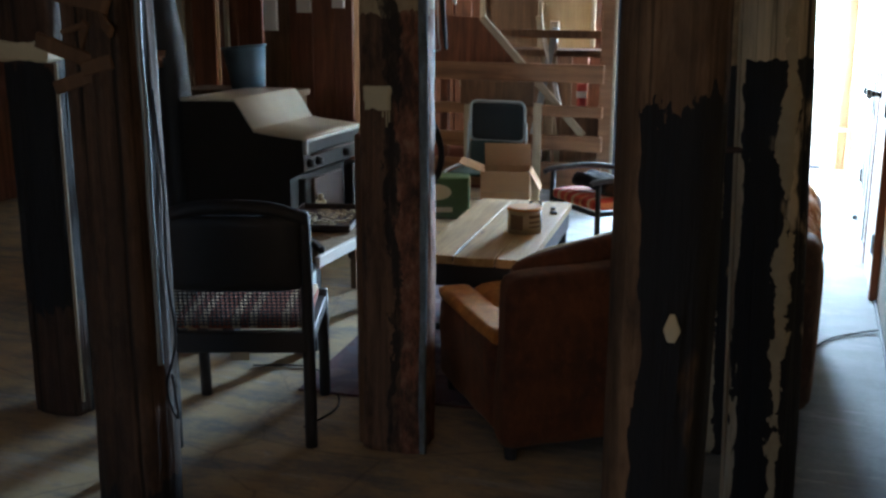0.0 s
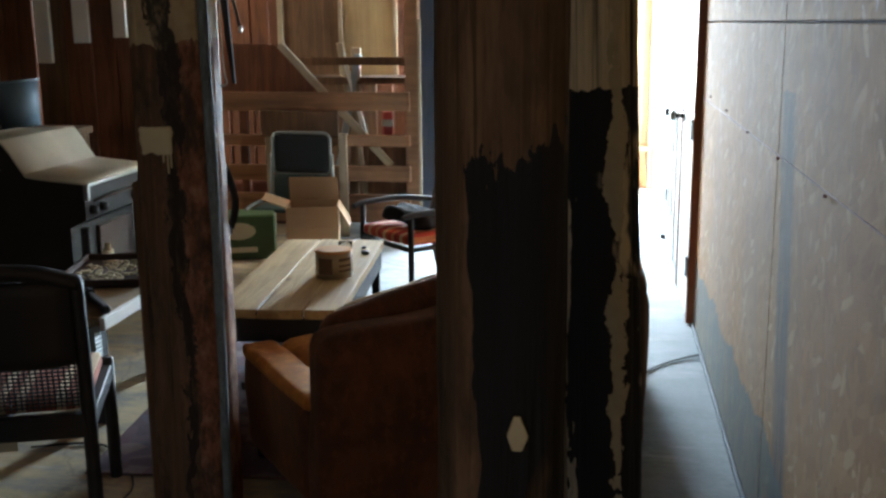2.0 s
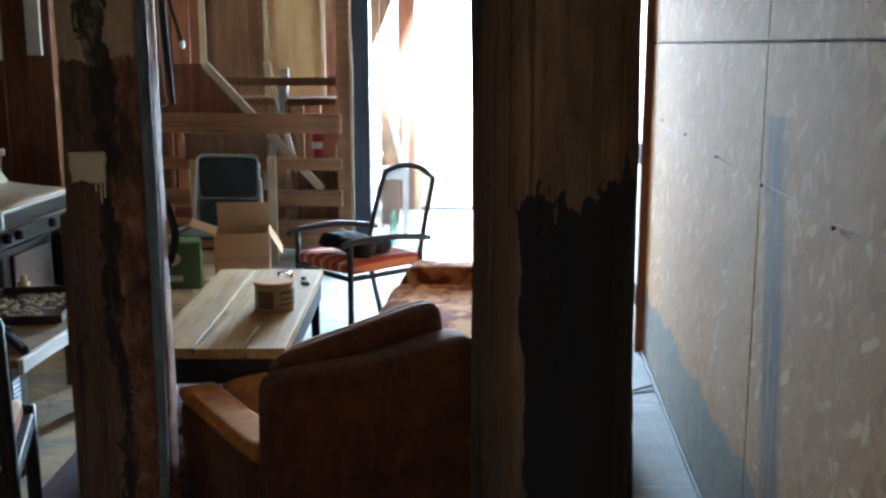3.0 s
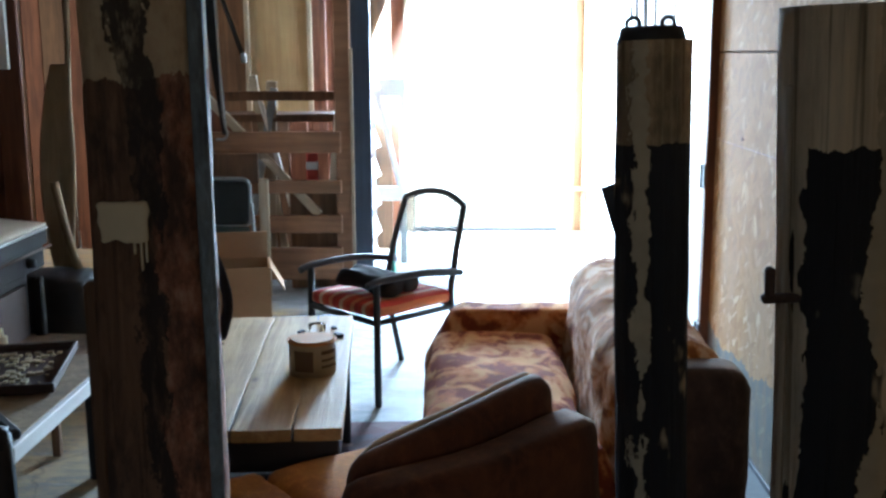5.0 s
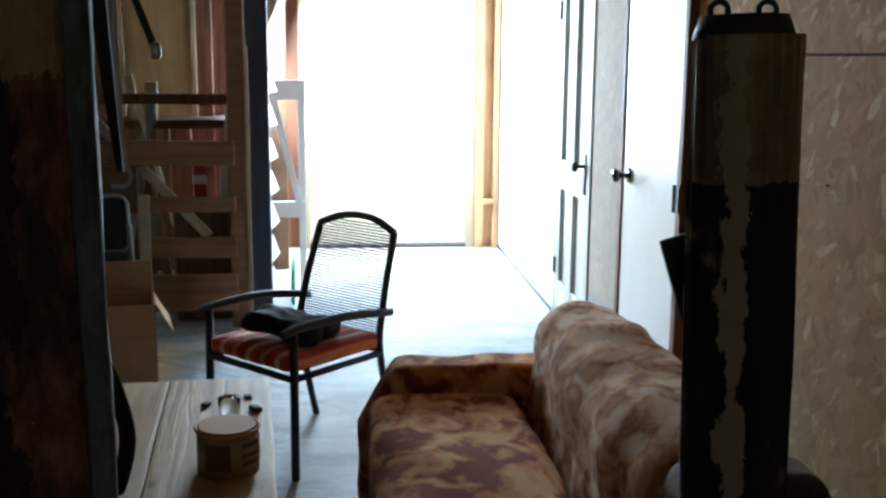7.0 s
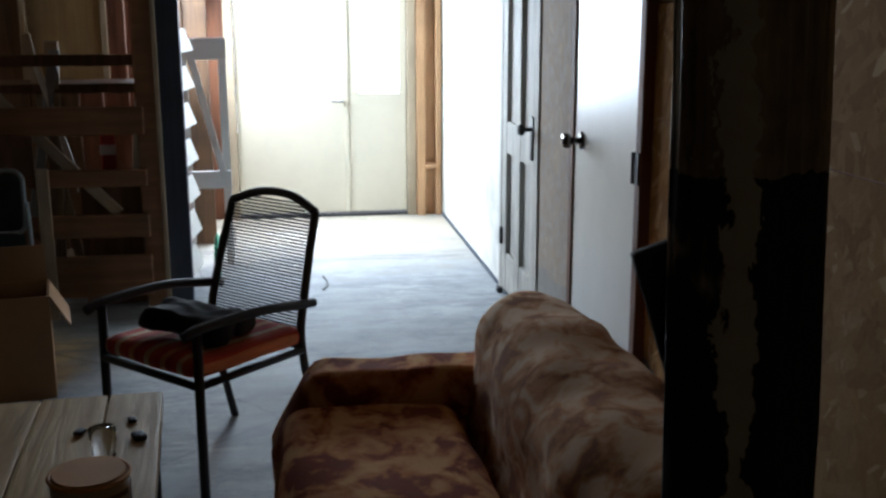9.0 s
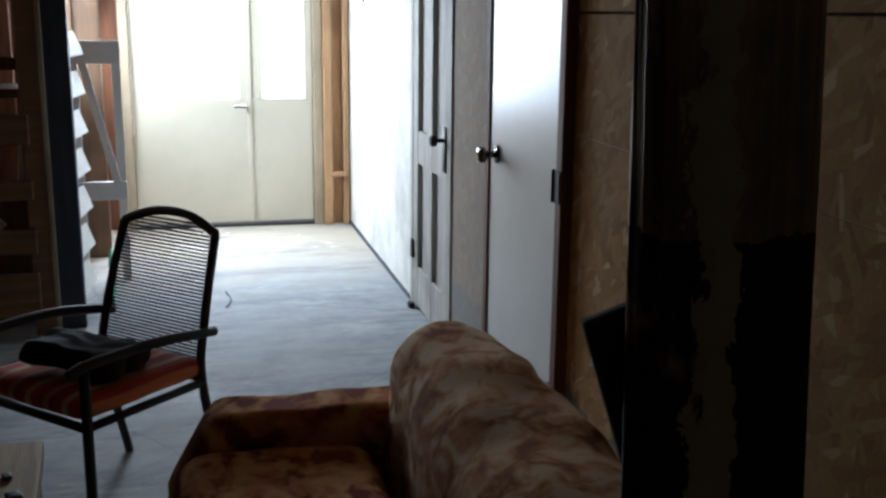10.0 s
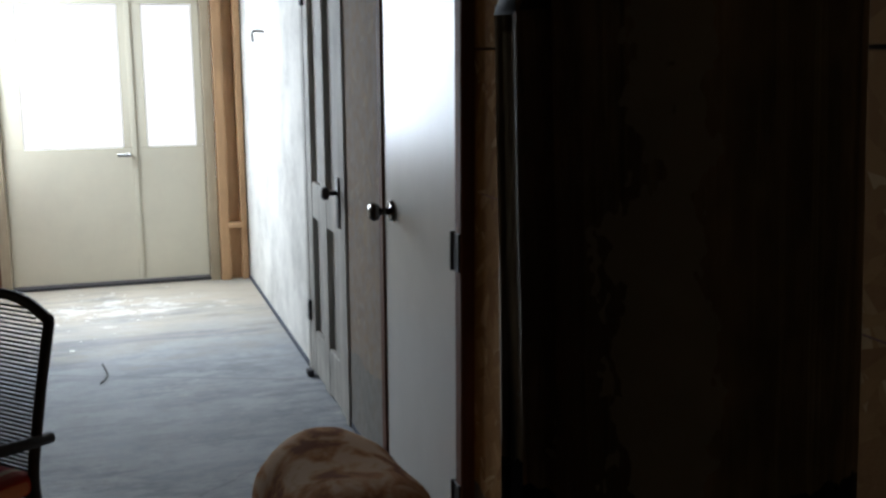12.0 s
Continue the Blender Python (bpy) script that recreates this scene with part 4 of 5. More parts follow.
for i in range(k):
    b.faces.new((vs[0][i], vs[0][(i + 1) % k], vs[1][(i + 1) % k], vs[1][i]))
part("body", b, M_SOOT, st)
b = B()
pr = smooth_path([(x, 0, z) for x, z in PROF], 5)
up = [[b.verts.new((p.x + (0.015 if i == len(pr) - 1 else 0), y, p.z + dz)) for i, p in enumerate(pr)] for y in (-0.012, 0.672) for dz in (-0.01, 0.006)]
for a, c in ((0, 1), (1, 3), (3, 2), (2, 0)):
    for i in range(len(pr) - 1):
        b.faces.new((up[a][i], up[a][i + 1], up[c][i + 1], up[c][i]))
for i in (0, len(pr) - 1):
    b.faces.new((up[0][i], up[1][i], up[3][i], up[2][i]))
part("enamel_top", b, M_ENAMEL, st, "cream enamel stepped top", True)
part("front_apron", box(B(), (0.02, 0.66, 0.06), (0.012, 0.33, 0.725), bev=0.004), M_SOOT, st)
part("apron_edge", box(B(), (0.024, 0.67, 0.012), (0.014, 0.33, 0.762), bev=0.003), M_STEEL, st, "bright steel edge")
part("corner_trim", box(B(), (0.026, 0.02, 0.07), (0.012, 0.002, 0.725), bev=0.004), M_STEEL, st, "bright steel corner")
part("towel_rail", tube(B(), [(0.04, 0.02, 0.69), (0.04, 0.64, 0.69)], 0.006), M_IRON, st, "", True)
part("oven_door", box(B(), (0.02, 0.36, 0.34), (-0.07, 0.42, 0.36), bev=0.006), M_IRON, st, "rusty brown oven door")
for y in (0.06, 0.16, 0.5):
    k = B()
    cyl(k, 0.022, 0.018, 0.03, m=pose(0.0, y, 0.64, 0, 90, 0), seg=14)
    part("knob", k, M_SOOT, st, "", True)
for x, y in ((-0.02, 0.03), (-0.02, 0.63), (-0.66, 0.03), (-0.66, 0.63)):
    part("leg", box(B(), (0.04, 0.04, 0.56 if x > -0.1 else 0.12), (x, y, 0.28 if x > -0.1 else 0.06), bev=0.006), M_SOOT, st)
part("lower_shelf", box(B(), (0.34, 0.62, 0.02), (0.1, 0.33, 0.3), bev=0.003), M_BROWN, st)
part("shelf_leg", box(B(), (0.03, 0.03, 0.29), (0.25, 0.05, 0.145), bev=0.003), M_BROWN, st)
part("shelf_leg", box(B(), (0.03, 0.03, 0.29), (0.25, 0.6, 0.145), bev=0.003), M_BROWN, st)
b = B()
tube(b, smooth_path([(-2.72, 5.25, 0.0), (-2.74, 5.25, 1.0), (-2.83, 5.25, 1.6), (-2.92, 5.25, 2.72)]), 0.098, 24)
pp = tagged(part("stove_pipe", b, M_BLACK, None, "black stove pipe with a copper-coloured joint", True), "", "pipe")
b = B()
cyl(b, 0.104, 0.103, 0.09, (-2.77, 5.25, 1.1), seg=24)
part("joint_band", b, M_COPPER, pp, "copper-coloured joint", True)
b = B()
cyl(b, 0.1, 0.13, 0.25, (0, 0, 0), seg=28)
bk = tagged(part("bucket", b, M_BUCKET, None, "blue-grey plastic bucket standing on a ledge", True, pose(-2.68, 5.98, 0.928, 0, -6, 0)), "", "bucket")
b = B()
tube(b, [(0.131 * math.cos(a), 0.131 * math.sin(a), 0.25) for a in np.linspace(0, math.tau, 28, False)], 0.008, 6, True)
part("rim", b, M_BUCKET, bk, "", True)
b = B()
box(b, (0.75, 0.34, 0.04), (-2.75, 6.03, 0.9), bev=0.004)
for x in (-3.08, -2.42):
    box(b, (0.06, 0.3, 0.88), (x, 6.03, 0.44), bev=0.004)
tagged(part("wall_ledge", b, M_BROWN, None, "brown plank ledge on blocks by the planks"), "", "ledge")

b = B()
cyl(b, 0.026, 0.026, 0.13, (0, 0, 0), seg=18)
cyl(b, 0.015, 0.013, 0.03, (0, 0, 0.13), seg=14)
jar = tagged(part("small_jar", b, M_LABEL, None, "small pale jar standing on the range's lower shelf", True, pose(-1.805, 5.14, 0.3105)), "", "jar")
part("jar_band", cyl(B(), 0.0267, 0.0267, 0.05, (0, 0, 0.03), seg=18), M_COPPER, jar, "orange-brown label band", True)

# tray, low white bench and oddments before the range
tr = thing("baking_tray", pose(-1.585, 4.73, 0.43, 0, 0, 12), "dusty baking tray with crumbs of rubble", "tray")
b = B()
box(b, (0.34, 0.5, 0.008), (0, 0, 0.004), bev=0.002)
for s in (-1, 1):
    box(b, (0.012, 0.5, 0.03), (s * 0.17, 0, 0.018), bev=0.003)
    box(b, (0.352, 0.012, 0.03), (0, s * 0.25, 0.018), bev=0.003)
part("pan", b, M_IRON, tr)
b = B()
for k in range(110):
    s = rnd.uniform(0.006, 0.02)
    box(b, (s, s * 1.3, s * 0.6), (rnd.uniform(-0.13, 0.13), rnd.uniform(-0.2, 0.2), 0.01), rot(0, 0, 0), 0)
tagged(part("rubble", b, M_TAN, tr), "", "", "", "stuff")
be = thing("low_bench", pose(-1.565, 4.46, 0), "low whitewashed plank bench on dark legs", "bench")
part("plank_top", box(B(), (0.5, 0.9, 0.035), (0, 0.05, 0.41), bev=0.005), M_DULL, be)
part("front_edge", box(B(), (0.02, 0.9, 0.05), (0.262, 0.05, 0.405), bev=0.004), M_WHITEBOARD, be, "white painted edge board")
for x, y in ((-0.2, -0.33), (0.2, -0.33), (-0.2, 0.42), (0.2, 0.42)):
    part("leg", box(B(), (0.06, 0.06, 0.39), (x, y, 0.196), bev=0.005), M_TAR, be)
strip = part("ribbed_strip", box(B(), (0.012, 0.046, 0.256), (0.24, -0.415, 0.27), bev=0.002), M_GREY, be, "grey ribbed metal strip")
for k in range(16):
    b = B()
    cyl(b, 0.012, 0.012, 0.05, m=pose(0.24, -0.39, 0.15 + 0.016 * k, 90, 0, 0), seg=8)
    part("rib", b, M_GREY, strip)
b = B()
box(b, (0.03, 0.3, 0.03), (0, 0, 0.015), bev=0.006)
cyl(b, 0.02, 0.02, 0.05, m=pose(0, 0.15, 0.02, 90, 0, 0), seg=14)
tagged(part("hand_tool", b, M_BLACK, None, "black hand tool lying on the bench", at=pose(-1.405, 4.23, 0.43, 0, 0, 40)), "", "tool")

# paddle bundle and handles against the planks
pd = thing("paddle", pose(-1.97, 6.2, 0, -4, 1, 0), "pale wooden paddle leaning upright by the planks", "paddle")
b = B()
sbox(b, (0.17, 0.03, 1.0), (-0.03, 0, 0.93), r=0.014, cuts=12)
for v in b.verts:
    v.co.x *= 0.3 + 0.7 * math.sin(max(0.02, min(0.98, (v.co.z - 0.4) / 1.08)) * math.pi) ** 0.8
part("blade", b, M_DULL, pd, "", True)
part("shaft", tube(B(), [(0.03, 0, 0), (0.03, 0, 1.95)], 0.014), M_DULL, pd, "", True)
b = B()
tube(b, smooth_path([(0, 0, 0), (-0.05, 0, 0.2), (-0.09, 0, 0.42)]), 0.02, 8)
tagged(part("axe_handle", b, M_DULL, None, "curved pale tool handle standing on the trunk", True, pose(-1.85, 6.1, 0.48)), "", "handle")
b = B()
sbox(b, (0.7, 0.3, 0.5), (-2.1, 6.02, 0.25), r=0.04, cuts=8, rough=0.02)
tagged(part("dark_trunk", b, M_TAR, None, "dark covered trunk beside the range", True), "", "trunk")

# ---------------------------------------------------------------- woven dark chair
wc = thing("woven_chair", pose(-1.142, 3.15, 0, 0, 0, 20), "dark wooden armless chair with woven back and striped seat", "chair")
for s in (-0.225, 0.225):
    b = B()
    tube(b, smooth_path([(s, 0.0, 0.0), (s, 0.0, 0.42), (s, -0.05, 0.8)]), 0.021, 8)
    part("back_leg", b, M_TAR, wc, "", True)
    b = B()
    tube(b, [(s, 0.48, 0.0), (s, 0.46, 0.42)], 0.021, 8)
    part("front_leg", b, M_TAR, wc, "", True)
    part("side_rail", box(B(), (0.03, 0.46, 0.05), (s, 0.24, 0.375), bev=0.004), M_TAR, wc)
part("seat_rail", box(B(), (0.45, 0.03, 0.07), (0, 0.0, 0.37), bev=0.004), M_TAR, wc)
part("seat_rail", box(B(), (0.45, 0.03, 0.06), (0, 0.46, 0.375), bev=0.004), M_TAR, wc)
b = B()
tube(b, smooth_path([(-0.235, -0.05, 0.79), (-0.12, -0.06, 0.825), (0, -0.062, 0.832), (0.12, -0.06, 0.825), (0.235, -0.05, 0.79)]), 0.024, 8)
part("top_rail", b, M_TAR, wc, "", True)
b = B()
sbox(b, (0.43, 0.43, 0.05), (0, 0.24, 0.425), r=0.02, cuts=8, puff=0.006)
part("seat", b, M_STRIPE_DARK, wc, "rust and cream striped seat", True)
b = B()
for z in np.arange(0.43, 0.8, 0.0115):
    yy = -0.05 * max(0.0, (z - 0.42) / 0.38)
    box(b, (0.42, 0.003, 0.0048), (0, yy, z))
for x in np.arange(-0.205, 0.21, 0.015):
    box(b, (0.004, 0.004, 0.38), (0, 0, 0), pose(x, -0.026, 0.61, 7.5, 0, 0))
tagged(part("woven_back", b, M_TAR, wc, "dark open weave"), "", "", "", "stuff")
b = B()
sbox(b, (0.425, 0.04, 0.25), (0, 0.025, 0.68), rot(6, 0, 0), 0.018, 6)
part("back_pad", b, M_TAR, wc, "dark padded back", True)
part("tag", box(B(), (0.06, 0.003, 0.03), (0.0, -0.012, 0.325)), M_LABEL, wc, "pale tag under the seat rail")

# ---------------------------------------------------------------- orange armchair
ac = thing("armchair", pose(-0.28, 3.285, 0, 0, 0, 36), "worn orange velvet armchair with rounded padded back", "armchair")
W, D = 0.66, 0.74


def lean(b):
    """Let the cushion run out thin towards one side."""
    for v in b.verts:
        u = max(-1.0, min(1.0, (v.co.x - W / 2) / (W / 2)))
        if v.co.z > 0.5:
            v.co.z += 0.026 * u - 0.045 * max(0.0, -0.25 - u) ** 1.5 - 0.02 * max(0.0, u - 0.5)


def bulge(b):
    """Bow the chair's back, taper it upwards and let its top slope to one side."""
    for v in b.verts:
        u = max(-1.0, min(1.0, (v.co.x - W / 2) / (W / 2)))
        up = max(0.0, min(1.0, (v.co.z - 0.2) / 0.48))
        v.co.y += 0.06 * u * u * up
        v.co.x += 0.03 * max(0.0, -u) * up
        v.co.z += (-0.024 - 0.018 * abs(u) ** 5 + 0.022 * u) * up


b = B()
sbox(b, (W, 0.12, 0.62), (W / 2, 0.07, 0.355), rot(3, 0, 0), 0.035, 14, 0.0, 0.006, 1)
bulge(b)
part("backrest", b, M_SHADED_VELVET, ac, "", True)
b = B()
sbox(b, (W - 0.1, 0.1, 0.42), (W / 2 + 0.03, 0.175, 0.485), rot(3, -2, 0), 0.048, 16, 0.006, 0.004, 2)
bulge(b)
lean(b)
cushion = part("back_cushion", b, M_SHADED_VELVET, ac, "plump back cushion", True)
M_PIPING = plain("cream_piping", (0.62, 0.46, 0.28), 0.9, vary=0.2)
b = B()
tube(b, smooth_path([(0.1, 0.19, 0.672), (0.14, 0.19, 0.694), (0.2, 0.19, 0.7), (W / 2, 0.19, 0.705), (W - 0.12, 0.19, 0.71), (W - 0.06, 0.19, 0.704), (W - 0.03, 0.19, 0.672)], 8), 0.009, 6)
bulge(b)
lean(b)
part("piping", b, M_PIPING, cushion, "cream piping along the top", True)
for x in (0.06, W - 0.06):
    b = B()
    sbox(b, (0.13, D - 0.1, 0.35), (x, 0.1 + (D - 0.1) / 2, 0.235), I4, 0.055, 12, 0.0, 0.01, x)
    arm = part("armrest", b, M_SHADED_VELVET, ac, "", True)
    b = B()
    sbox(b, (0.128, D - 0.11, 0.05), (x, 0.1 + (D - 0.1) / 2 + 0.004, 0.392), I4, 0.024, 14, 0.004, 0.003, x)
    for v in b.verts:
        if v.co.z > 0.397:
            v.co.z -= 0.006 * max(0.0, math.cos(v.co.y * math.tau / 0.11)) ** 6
    part("arm_pad", b, M_LIT_VELVET, arm, "amber velvet top, light put into its paler tone", True)
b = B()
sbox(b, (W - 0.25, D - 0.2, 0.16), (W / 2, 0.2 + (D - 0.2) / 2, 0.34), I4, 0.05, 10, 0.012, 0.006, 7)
part("seat_cushion", b, M_LIT_VELVET, ac, "amber velvet", True)
part("base", box(B(), (W - 0.08, D - 0.08, 0.24), (W / 2, D / 2 + 0.02, 0.16), bev=0.02, seg=2), M_SHADED_VELVET, ac)
for x in (0.05, W - 0.05):
    for y in (0.06, D - 0.05):
        part("foot", cyl(B(), 0.02, 0.025, 0.06, (x, y, 0)), M_TAR, ac)

# ---------------------------------------------------------------- sofa
so = thing("sofa", pose(0, 0, 0), "floral brown and cream plush two-seat sofa", "sofa")
Y0, Y1 = 4.1, 5.42
b = B()
sbox(b, (0.345, Y1 - 4.02, 0.54), (0, 0, 0), pose(0.468, (Y1 + 4.02) / 2, 0.44, 0, 3, 0), 0.16, 20, 0.0, 0.024, 3)
part("backrest", b, M_THROW, so, "mottled plush rounded back", True)
b = B()
sbox(b, (0.46, Y1 - Y0 - 0.3, 0.2), (0.03, (Y0 + Y1) / 2, 0.34), I4, 0.06, 14, 0.015, 0.012, 4)
part("seat_cushion", b, M_FLORAL, so, "", True)
for y in (Y0 + 0.08, Y1 - 0.08):
    b = B()
    h = 0.47 if y > 5 else 0.37
    sbox(b, (0.52, 0.17, h), (0.13, y, 0.04 + h / 2), I4, 0.035, 12, 0.0, 0.012, y)
    for v in b.verts:
        if v.co.x < 0.1:
            v.co.x -= 0.1 * max(0.0, min(1.0, (0.5 - v.co.z) / 0.2)) * ((0.1 - v.co.x) / 0.22)
    part("armrest", b, M_FLORAL, so, "", True)
part("base", box(B(), (0.78, Y1 - Y0 - 0.02, 0.22), (0.2, (Y0 + Y1) / 2, 0.16), bev=0.02, seg=2), M_FLORAL, so)
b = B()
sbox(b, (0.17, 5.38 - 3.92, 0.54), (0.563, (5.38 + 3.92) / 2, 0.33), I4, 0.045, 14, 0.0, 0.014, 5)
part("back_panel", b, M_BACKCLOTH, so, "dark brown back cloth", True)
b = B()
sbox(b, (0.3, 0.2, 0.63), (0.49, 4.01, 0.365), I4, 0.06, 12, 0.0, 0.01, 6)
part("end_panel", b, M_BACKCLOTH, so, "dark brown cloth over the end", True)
for x in (-0.12, 0.54):
    for y in (Y0 + 0.08, Y1 - 0.08):
        part("foot", cyl(B(), 0.02, 0.026, 0.06, (x, y, 0)), M_TAR, so)

# ---------------------------------------------------------------- coffee table, can, rug
n = Nodes("worn_table_planks", 0.55)
g = n.noise(1.0, n.scaled((26, 1.6, 26)), 6, 0.65, 0.7)
c = n.mix(n.ramp(g, (0.3, 0.0), (0.72, 1.0)), (0.34, 0.205, 0.065), (0.64, 0.45, 0.19))
c = n.mix(n.ramp(n.noise(4.0, n.scaled((1.4, 0.7, 1)), 5, 0.7), (0.5, 0.0), (0.72, 0.45)), c, (0.2, 0.13, 0.07))
crk = n.noise(1.0, n.scaled((34, 0.8, 34)), 3, 0.5, 0.4)
c = n.mix(n.ramp(crk, (0.27, 1.0), (0.31, 0.0)), c, (0.04, 0.025, 0.015))
knot = n.voronoi(3.2, n.scaled((2.2, 1, 1)))
c = n.mix(n.ramp(knot, (0.04, 0.8), (0.1, 0.0)), c, (0.12, 0.06, 0.025))
c = n.mix(n.math("MULTIPLY", n.random(), 0.2), c, (0.42, 0.28, 0.14))
M_TABLE = n.done(c, g, 0.6, 0.006)
ct = thing("coffee_table", pose(-0.683, 4.635, 0, 0, 0, 4.5), "low coffee table, worn pale planks on a black frame", "table")
for x, w in ((-0.145, 0.157), (0.017, 0.16), (0.165, 0.13)):
    b = B()
    sbox(b, (w, 1.22 - 0.03 * abs(x), 0.036), (x, 0, 0.4755), r=0.003, cuts=16, rough=0.003, seed=x * 40)
    part("plank", b, M_TABLE, ct)
part("apron", box(B(), (0.43, 0.02, 0.09), (0.003, -0.58, 0.412), bev=0.003), M_TAR, ct)
part("apron", box(B(), (0.43, 0.02, 0.09), (0.003, 0.58, 0.412), bev=0.003), M_TAR, ct)
for x in (-0.205, 0.21):
    part("side_rail", box(B(), (0.02, 1.13, 0.09), (x, 0, 0.412), bev=0.003), M_TAR, ct)
    for y in (-0.55, 0.55):
        part("leg", box(B(), (0.035, 0.035, 0.37), (x * 0.93, y, 0.185), bev=0.004), M_BLACK, ct)
b = B()
box(b, (0.36, 0.9, 0.03), (0, 0, 0.15), bev=0.004)
part("lower_shelf", b, M_TAR, ct)
cn = thing("paint_can", pose(-0.553, 4.54, 0.493, 0, 0, 20), "worn cream tin can with a labelled side and brown lid", "can")
M_TIN = plain("worn_tin", (0.4, 0.33, 0.22), 0.5, 0.2, vary=0.35)
M_INK = plain("brown_label_print", (0.12, 0.075, 0.045), 0.7)
M_LID = plain("tan_lid", (0.58, 0.29, 0.09), 0.7, vary=0.2)
part("tin", cyl(B(), 0.072, 0.072, 0.105, seg=36), M_TIN, cn, "", True)
part("rim", tube(B(), [(0.073 * math.cos(a), 0.073 * math.sin(a), 0.105) for a in np.linspace(0, math.tau, 36, False)], 0.004, 6, True), M_LID, cn, "", True)
part("lid", cyl(B(), 0.068, 0.066, 0.006, (0, 0, 0.105), seg=36), M_LID, cn, "tan lid")
b = B()
for a0, a1, z0, z1 in ((-150, -100, 0.02, 0.085), (-80, -35, 0.072, 0.084), (-80, -35, 0.05, 0.058), (-80, -35, 0.03, 0.038), (-25, 30, 0.02, 0.085)):
    aa = np.radians(np.linspace(a0, a1, 8))
    for p, q in zip(aa, aa[1:]):
        b.faces.new([b.verts.new((0.0735 * math.cos(t), 0.0735 * math.sin(t), z)) for t, z in ((p, z0), (q, z0), (q, z1), (p, z1))])
part("label_print", b, M_INK, cn)
gl = thing("drinking_glass", pose(-0.58, 4.84, 0.493), "small clear glass on the table", "glass")
M_CLEAR = Nodes("clear_glass", 0.05)
M_CLEAR.b.inputs["Transmission Weight"].default_value = 1.0
M_CLEAR.b.inputs["IOR"].default_value = 1.2
b = B()
cyl(b, 0.024, 0.03, 0.075, seg=20)
part("cup", b, M_CLEAR.m, gl, "", True)
for x, y, s in ((-0.52, 4.95, 0.03), (-0.66, 5.0, 0.022), (-0.55, 5.06, 0.02)):
    b = B()
    sbox(b, (s, s * 1.4, s * 0.5), (0, 0, s * 0.25), r=s * 0.2, cuts=4, rough=0.004)
    tagged(part("scrap_piece", b, M_TAR, None, "small dark scrap lying on the table", True, pose(x, y, 0.4935, 0, 0, x * 300)), "", "scrap", "scraps on the table")
b = B()
sbox(b, (1.05, 1.7, 0.012), (0, 0, 0.006), r=0.005, cuts=14)
tagged(part("rug", b, M_RUG, None, "dark purple-red patterned rug on the concrete", at=pose(-0.74, 4.55, 0.0, 0, 0, 4)), "", "rug")

# ---------------------------------------------------------------- patio chair
pc = thing("patio_chair", pose(-0.45, 5.955, 0, 0, 0, 134), "dark metal patio chair with strapped back and red cushion", "chair")

for s in (-1, 1):
    b = B()
    tube(b, smooth_path([(s * 0.22, -0.3, 0.0), (s * 0.22, -0.22, 0.36), (s * 0.215, -0.245, 0.55), (s * 0.2, -0.32, 0.8)]), 0.014, 8)
    part("back_leg", b, M_BLACK, pc, "", True)
    b = B()
    tube(b, [(s * 0.235, 0.22, 0.0), (s * 0.23, 0.215, 0.53)], 0.015, 8)
    part("front_leg", b, M_BLACK, pc, "", True)
    b = B()
    tube(b, smooth_path([(s * 0.222, -0.275, 0.508), (s * 0.24, -0.18, 0.524), (s * 0.248, -0.02, 0.543), (s * 0.24, 0.2, 0.54), (s * 0.235, 0.27, 0.525)]), 0.016, 8)
    part("armrest", b, M_BLACK, pc, "", True)
    part("side_rail", tube(B(), [(s * 0.222, -0.22, 0.36), (s * 0.23, 0.22, 0.36)], 0.013), M_BLACK, pc, "", True)
part("front_rail", tube(B(), [(-0.23, 0.22, 0.36), (0.23, 0.22, 0.36)], 0.013), M_BLACK, pc, "", True)
part("rear_rail", tube(B(), [(-0.22, -0.22, 0.37), (0.22, -0.22, 0.37)], 0.012), M_BLACK, pc, "", True)
b = B()
tube(b, smooth_path([(-0.2, -0.32, 0.8), (-0.1, -0.335, 0.835), (0, -0.34, 0.845), (0.1, -0.335, 0.835), (0.2, -0.32, 0.8)]), 0.015, 8)
part("top_arch", b, M_BLACK, pc, "", True)
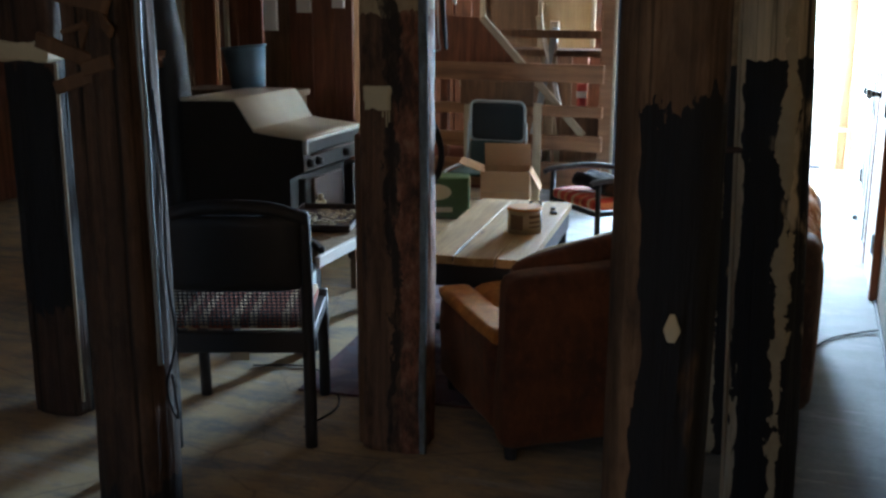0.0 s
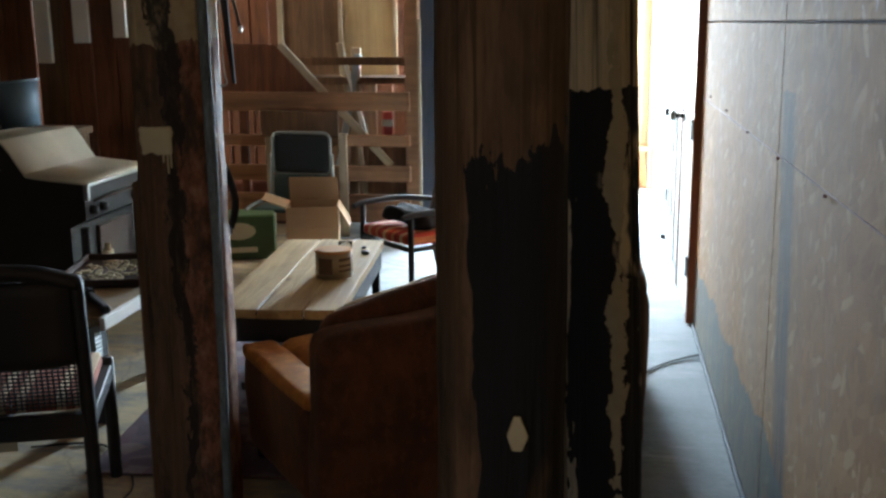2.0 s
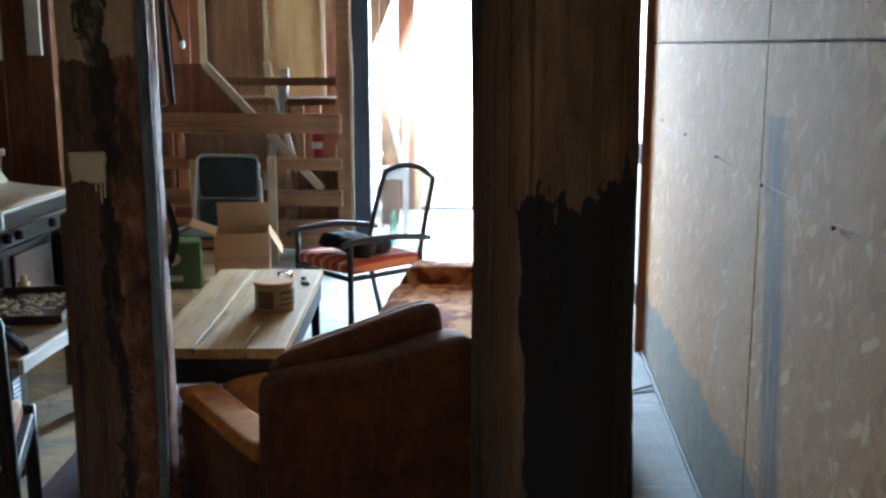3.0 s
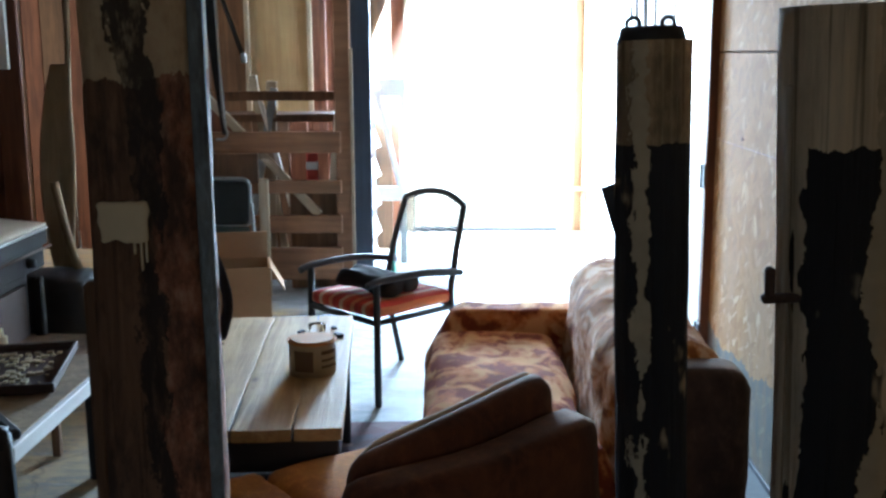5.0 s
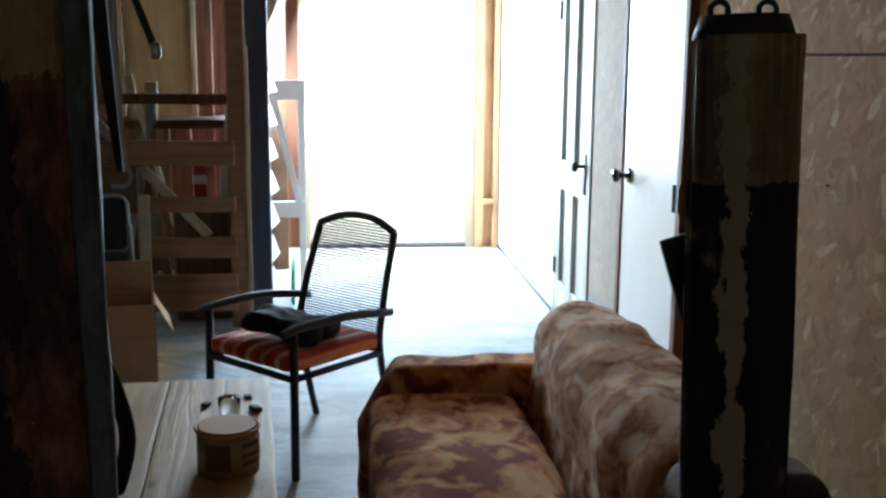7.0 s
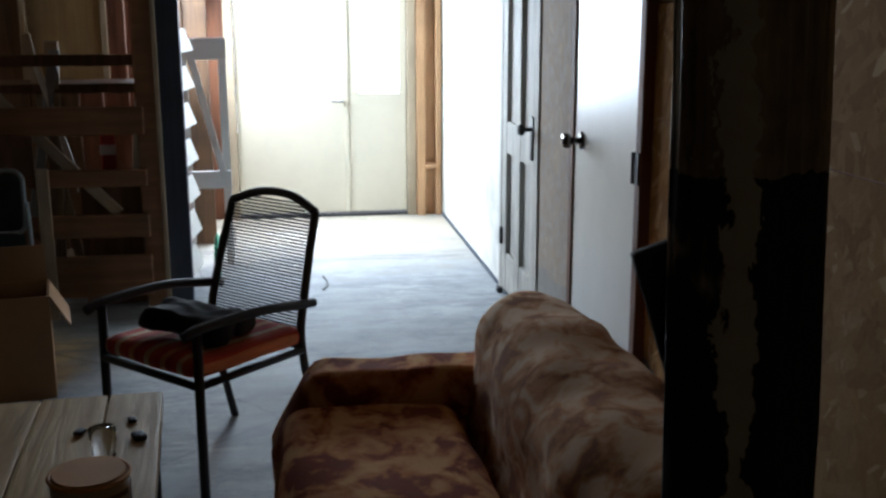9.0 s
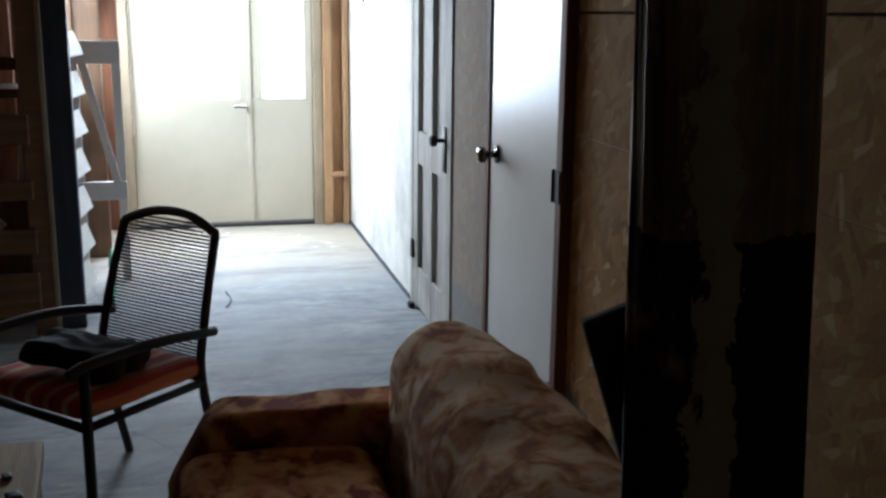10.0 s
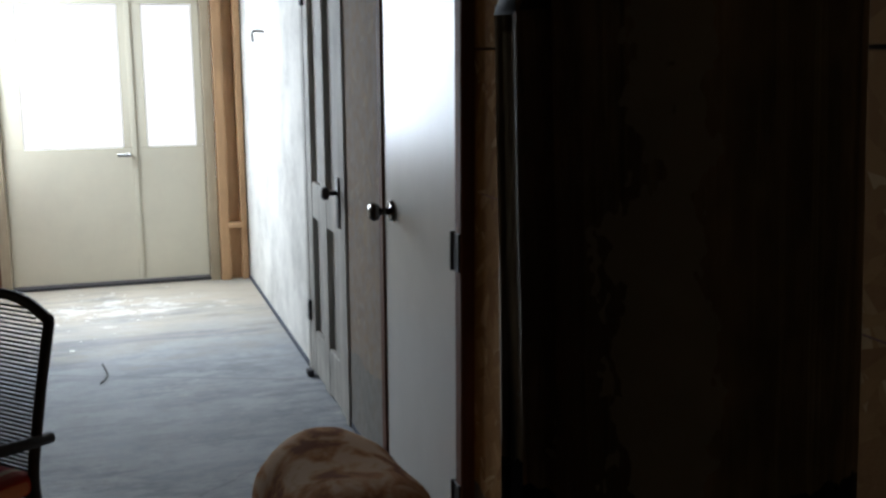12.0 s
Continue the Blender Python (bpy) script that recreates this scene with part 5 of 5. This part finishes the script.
for z in np.arange(0.41, 0.825, 0.0105):
    t = (z - 0.41) / 0.4
    yy = -0.225 - 0.1 * t ** 1.5
    w = 0.215 - 0.012 * t if z < 0.795 else 0.15
    part("strap", tube(B(), [(-w, yy, z), (w, yy, z)], 0.0038, 5), M_BLACK, pc)
b = B()
sbox(b, (0.45, 0.46, 0.065), (0, 0.0, 0.405), r=0.028, cuts=10, puff=0.008, rough=0.004)
part("seat_cushion", b, M_STRIPE, pc, "red cushion with orange and cream stripes", True)
hat = B()
sbox(hat, (0.29, 0.19, 0.09), (0, 0, 0.045), r=0.042, cuts=18, rough=0.035, seed=4)
for v in hat.verts:
    v.co += Vector(noise.noise_vector(v.co * 22)) * 0.012
sbox(hat, (0.14, 0.12, 0.06), (0.1, 0.06, 0.03), r=0.028, cuts=8, rough=0.02, seed=9)
tagged(part("black_bag", hat, M_HAT, None, "soft black cloth bundle lying on the cushion", True, pose(-0.475, 5.9, 0.445, 0, 0, -26)), "", "bag")

# ---------------------------------------------------------------- cable and floor litter
b = B()
tube(b, smooth_path([(0.62, 4.45, 0.006), (0.64, 4.75, 0.006), (0.72, 5.0, 0.006), (0.84, 5.14, 0.006), (0.935, 5.2, 0.012)], 8), 0.004, 6)
tagged(part("floor_cable", b, M_HAT, None, "thin dark cable lying across the concrete", True), "", "cable")
b = B()
tube(b, smooth_path([(-1.02, 3.35, 0.006), (-1.0, 3.6, 0.006), (-1.25, 3.9, 0.006), (-1.5, 3.85, 0.006)], 8), 0.004, 6)
tagged(part("floor_cable", b, M_HAT, None, "thin dark cable lying by the rug", True), "", "cable")
b = B()
tube(b, smooth_path([(0.0, 8.02, 0.008), (0.03, 8.15, 0.008), (0.01, 8.32, 0.008)], 6), 0.004, 6)
tagged(part("twig", b, M_TAR, None, "short dark twig on the passage floor", True), "", "twig")
b = B()
for k in range(90):
    x, y, s = rnd.gauss(0.0, 0.28), rnd.gauss(9.45, 0.3), rnd.uniform(0.005, 0.03)
    box(b, (s * 0.8, s * 1.1, 0.0016), (max(-0.6, min(x, 0.88)), min(y, 9.96), 0.0008), rot(0, 0, 0))
tagged(part("floor_chips", b, M_WALL, None, "pale flakes scattered before the doors"), "", "litter", "", "stuff")
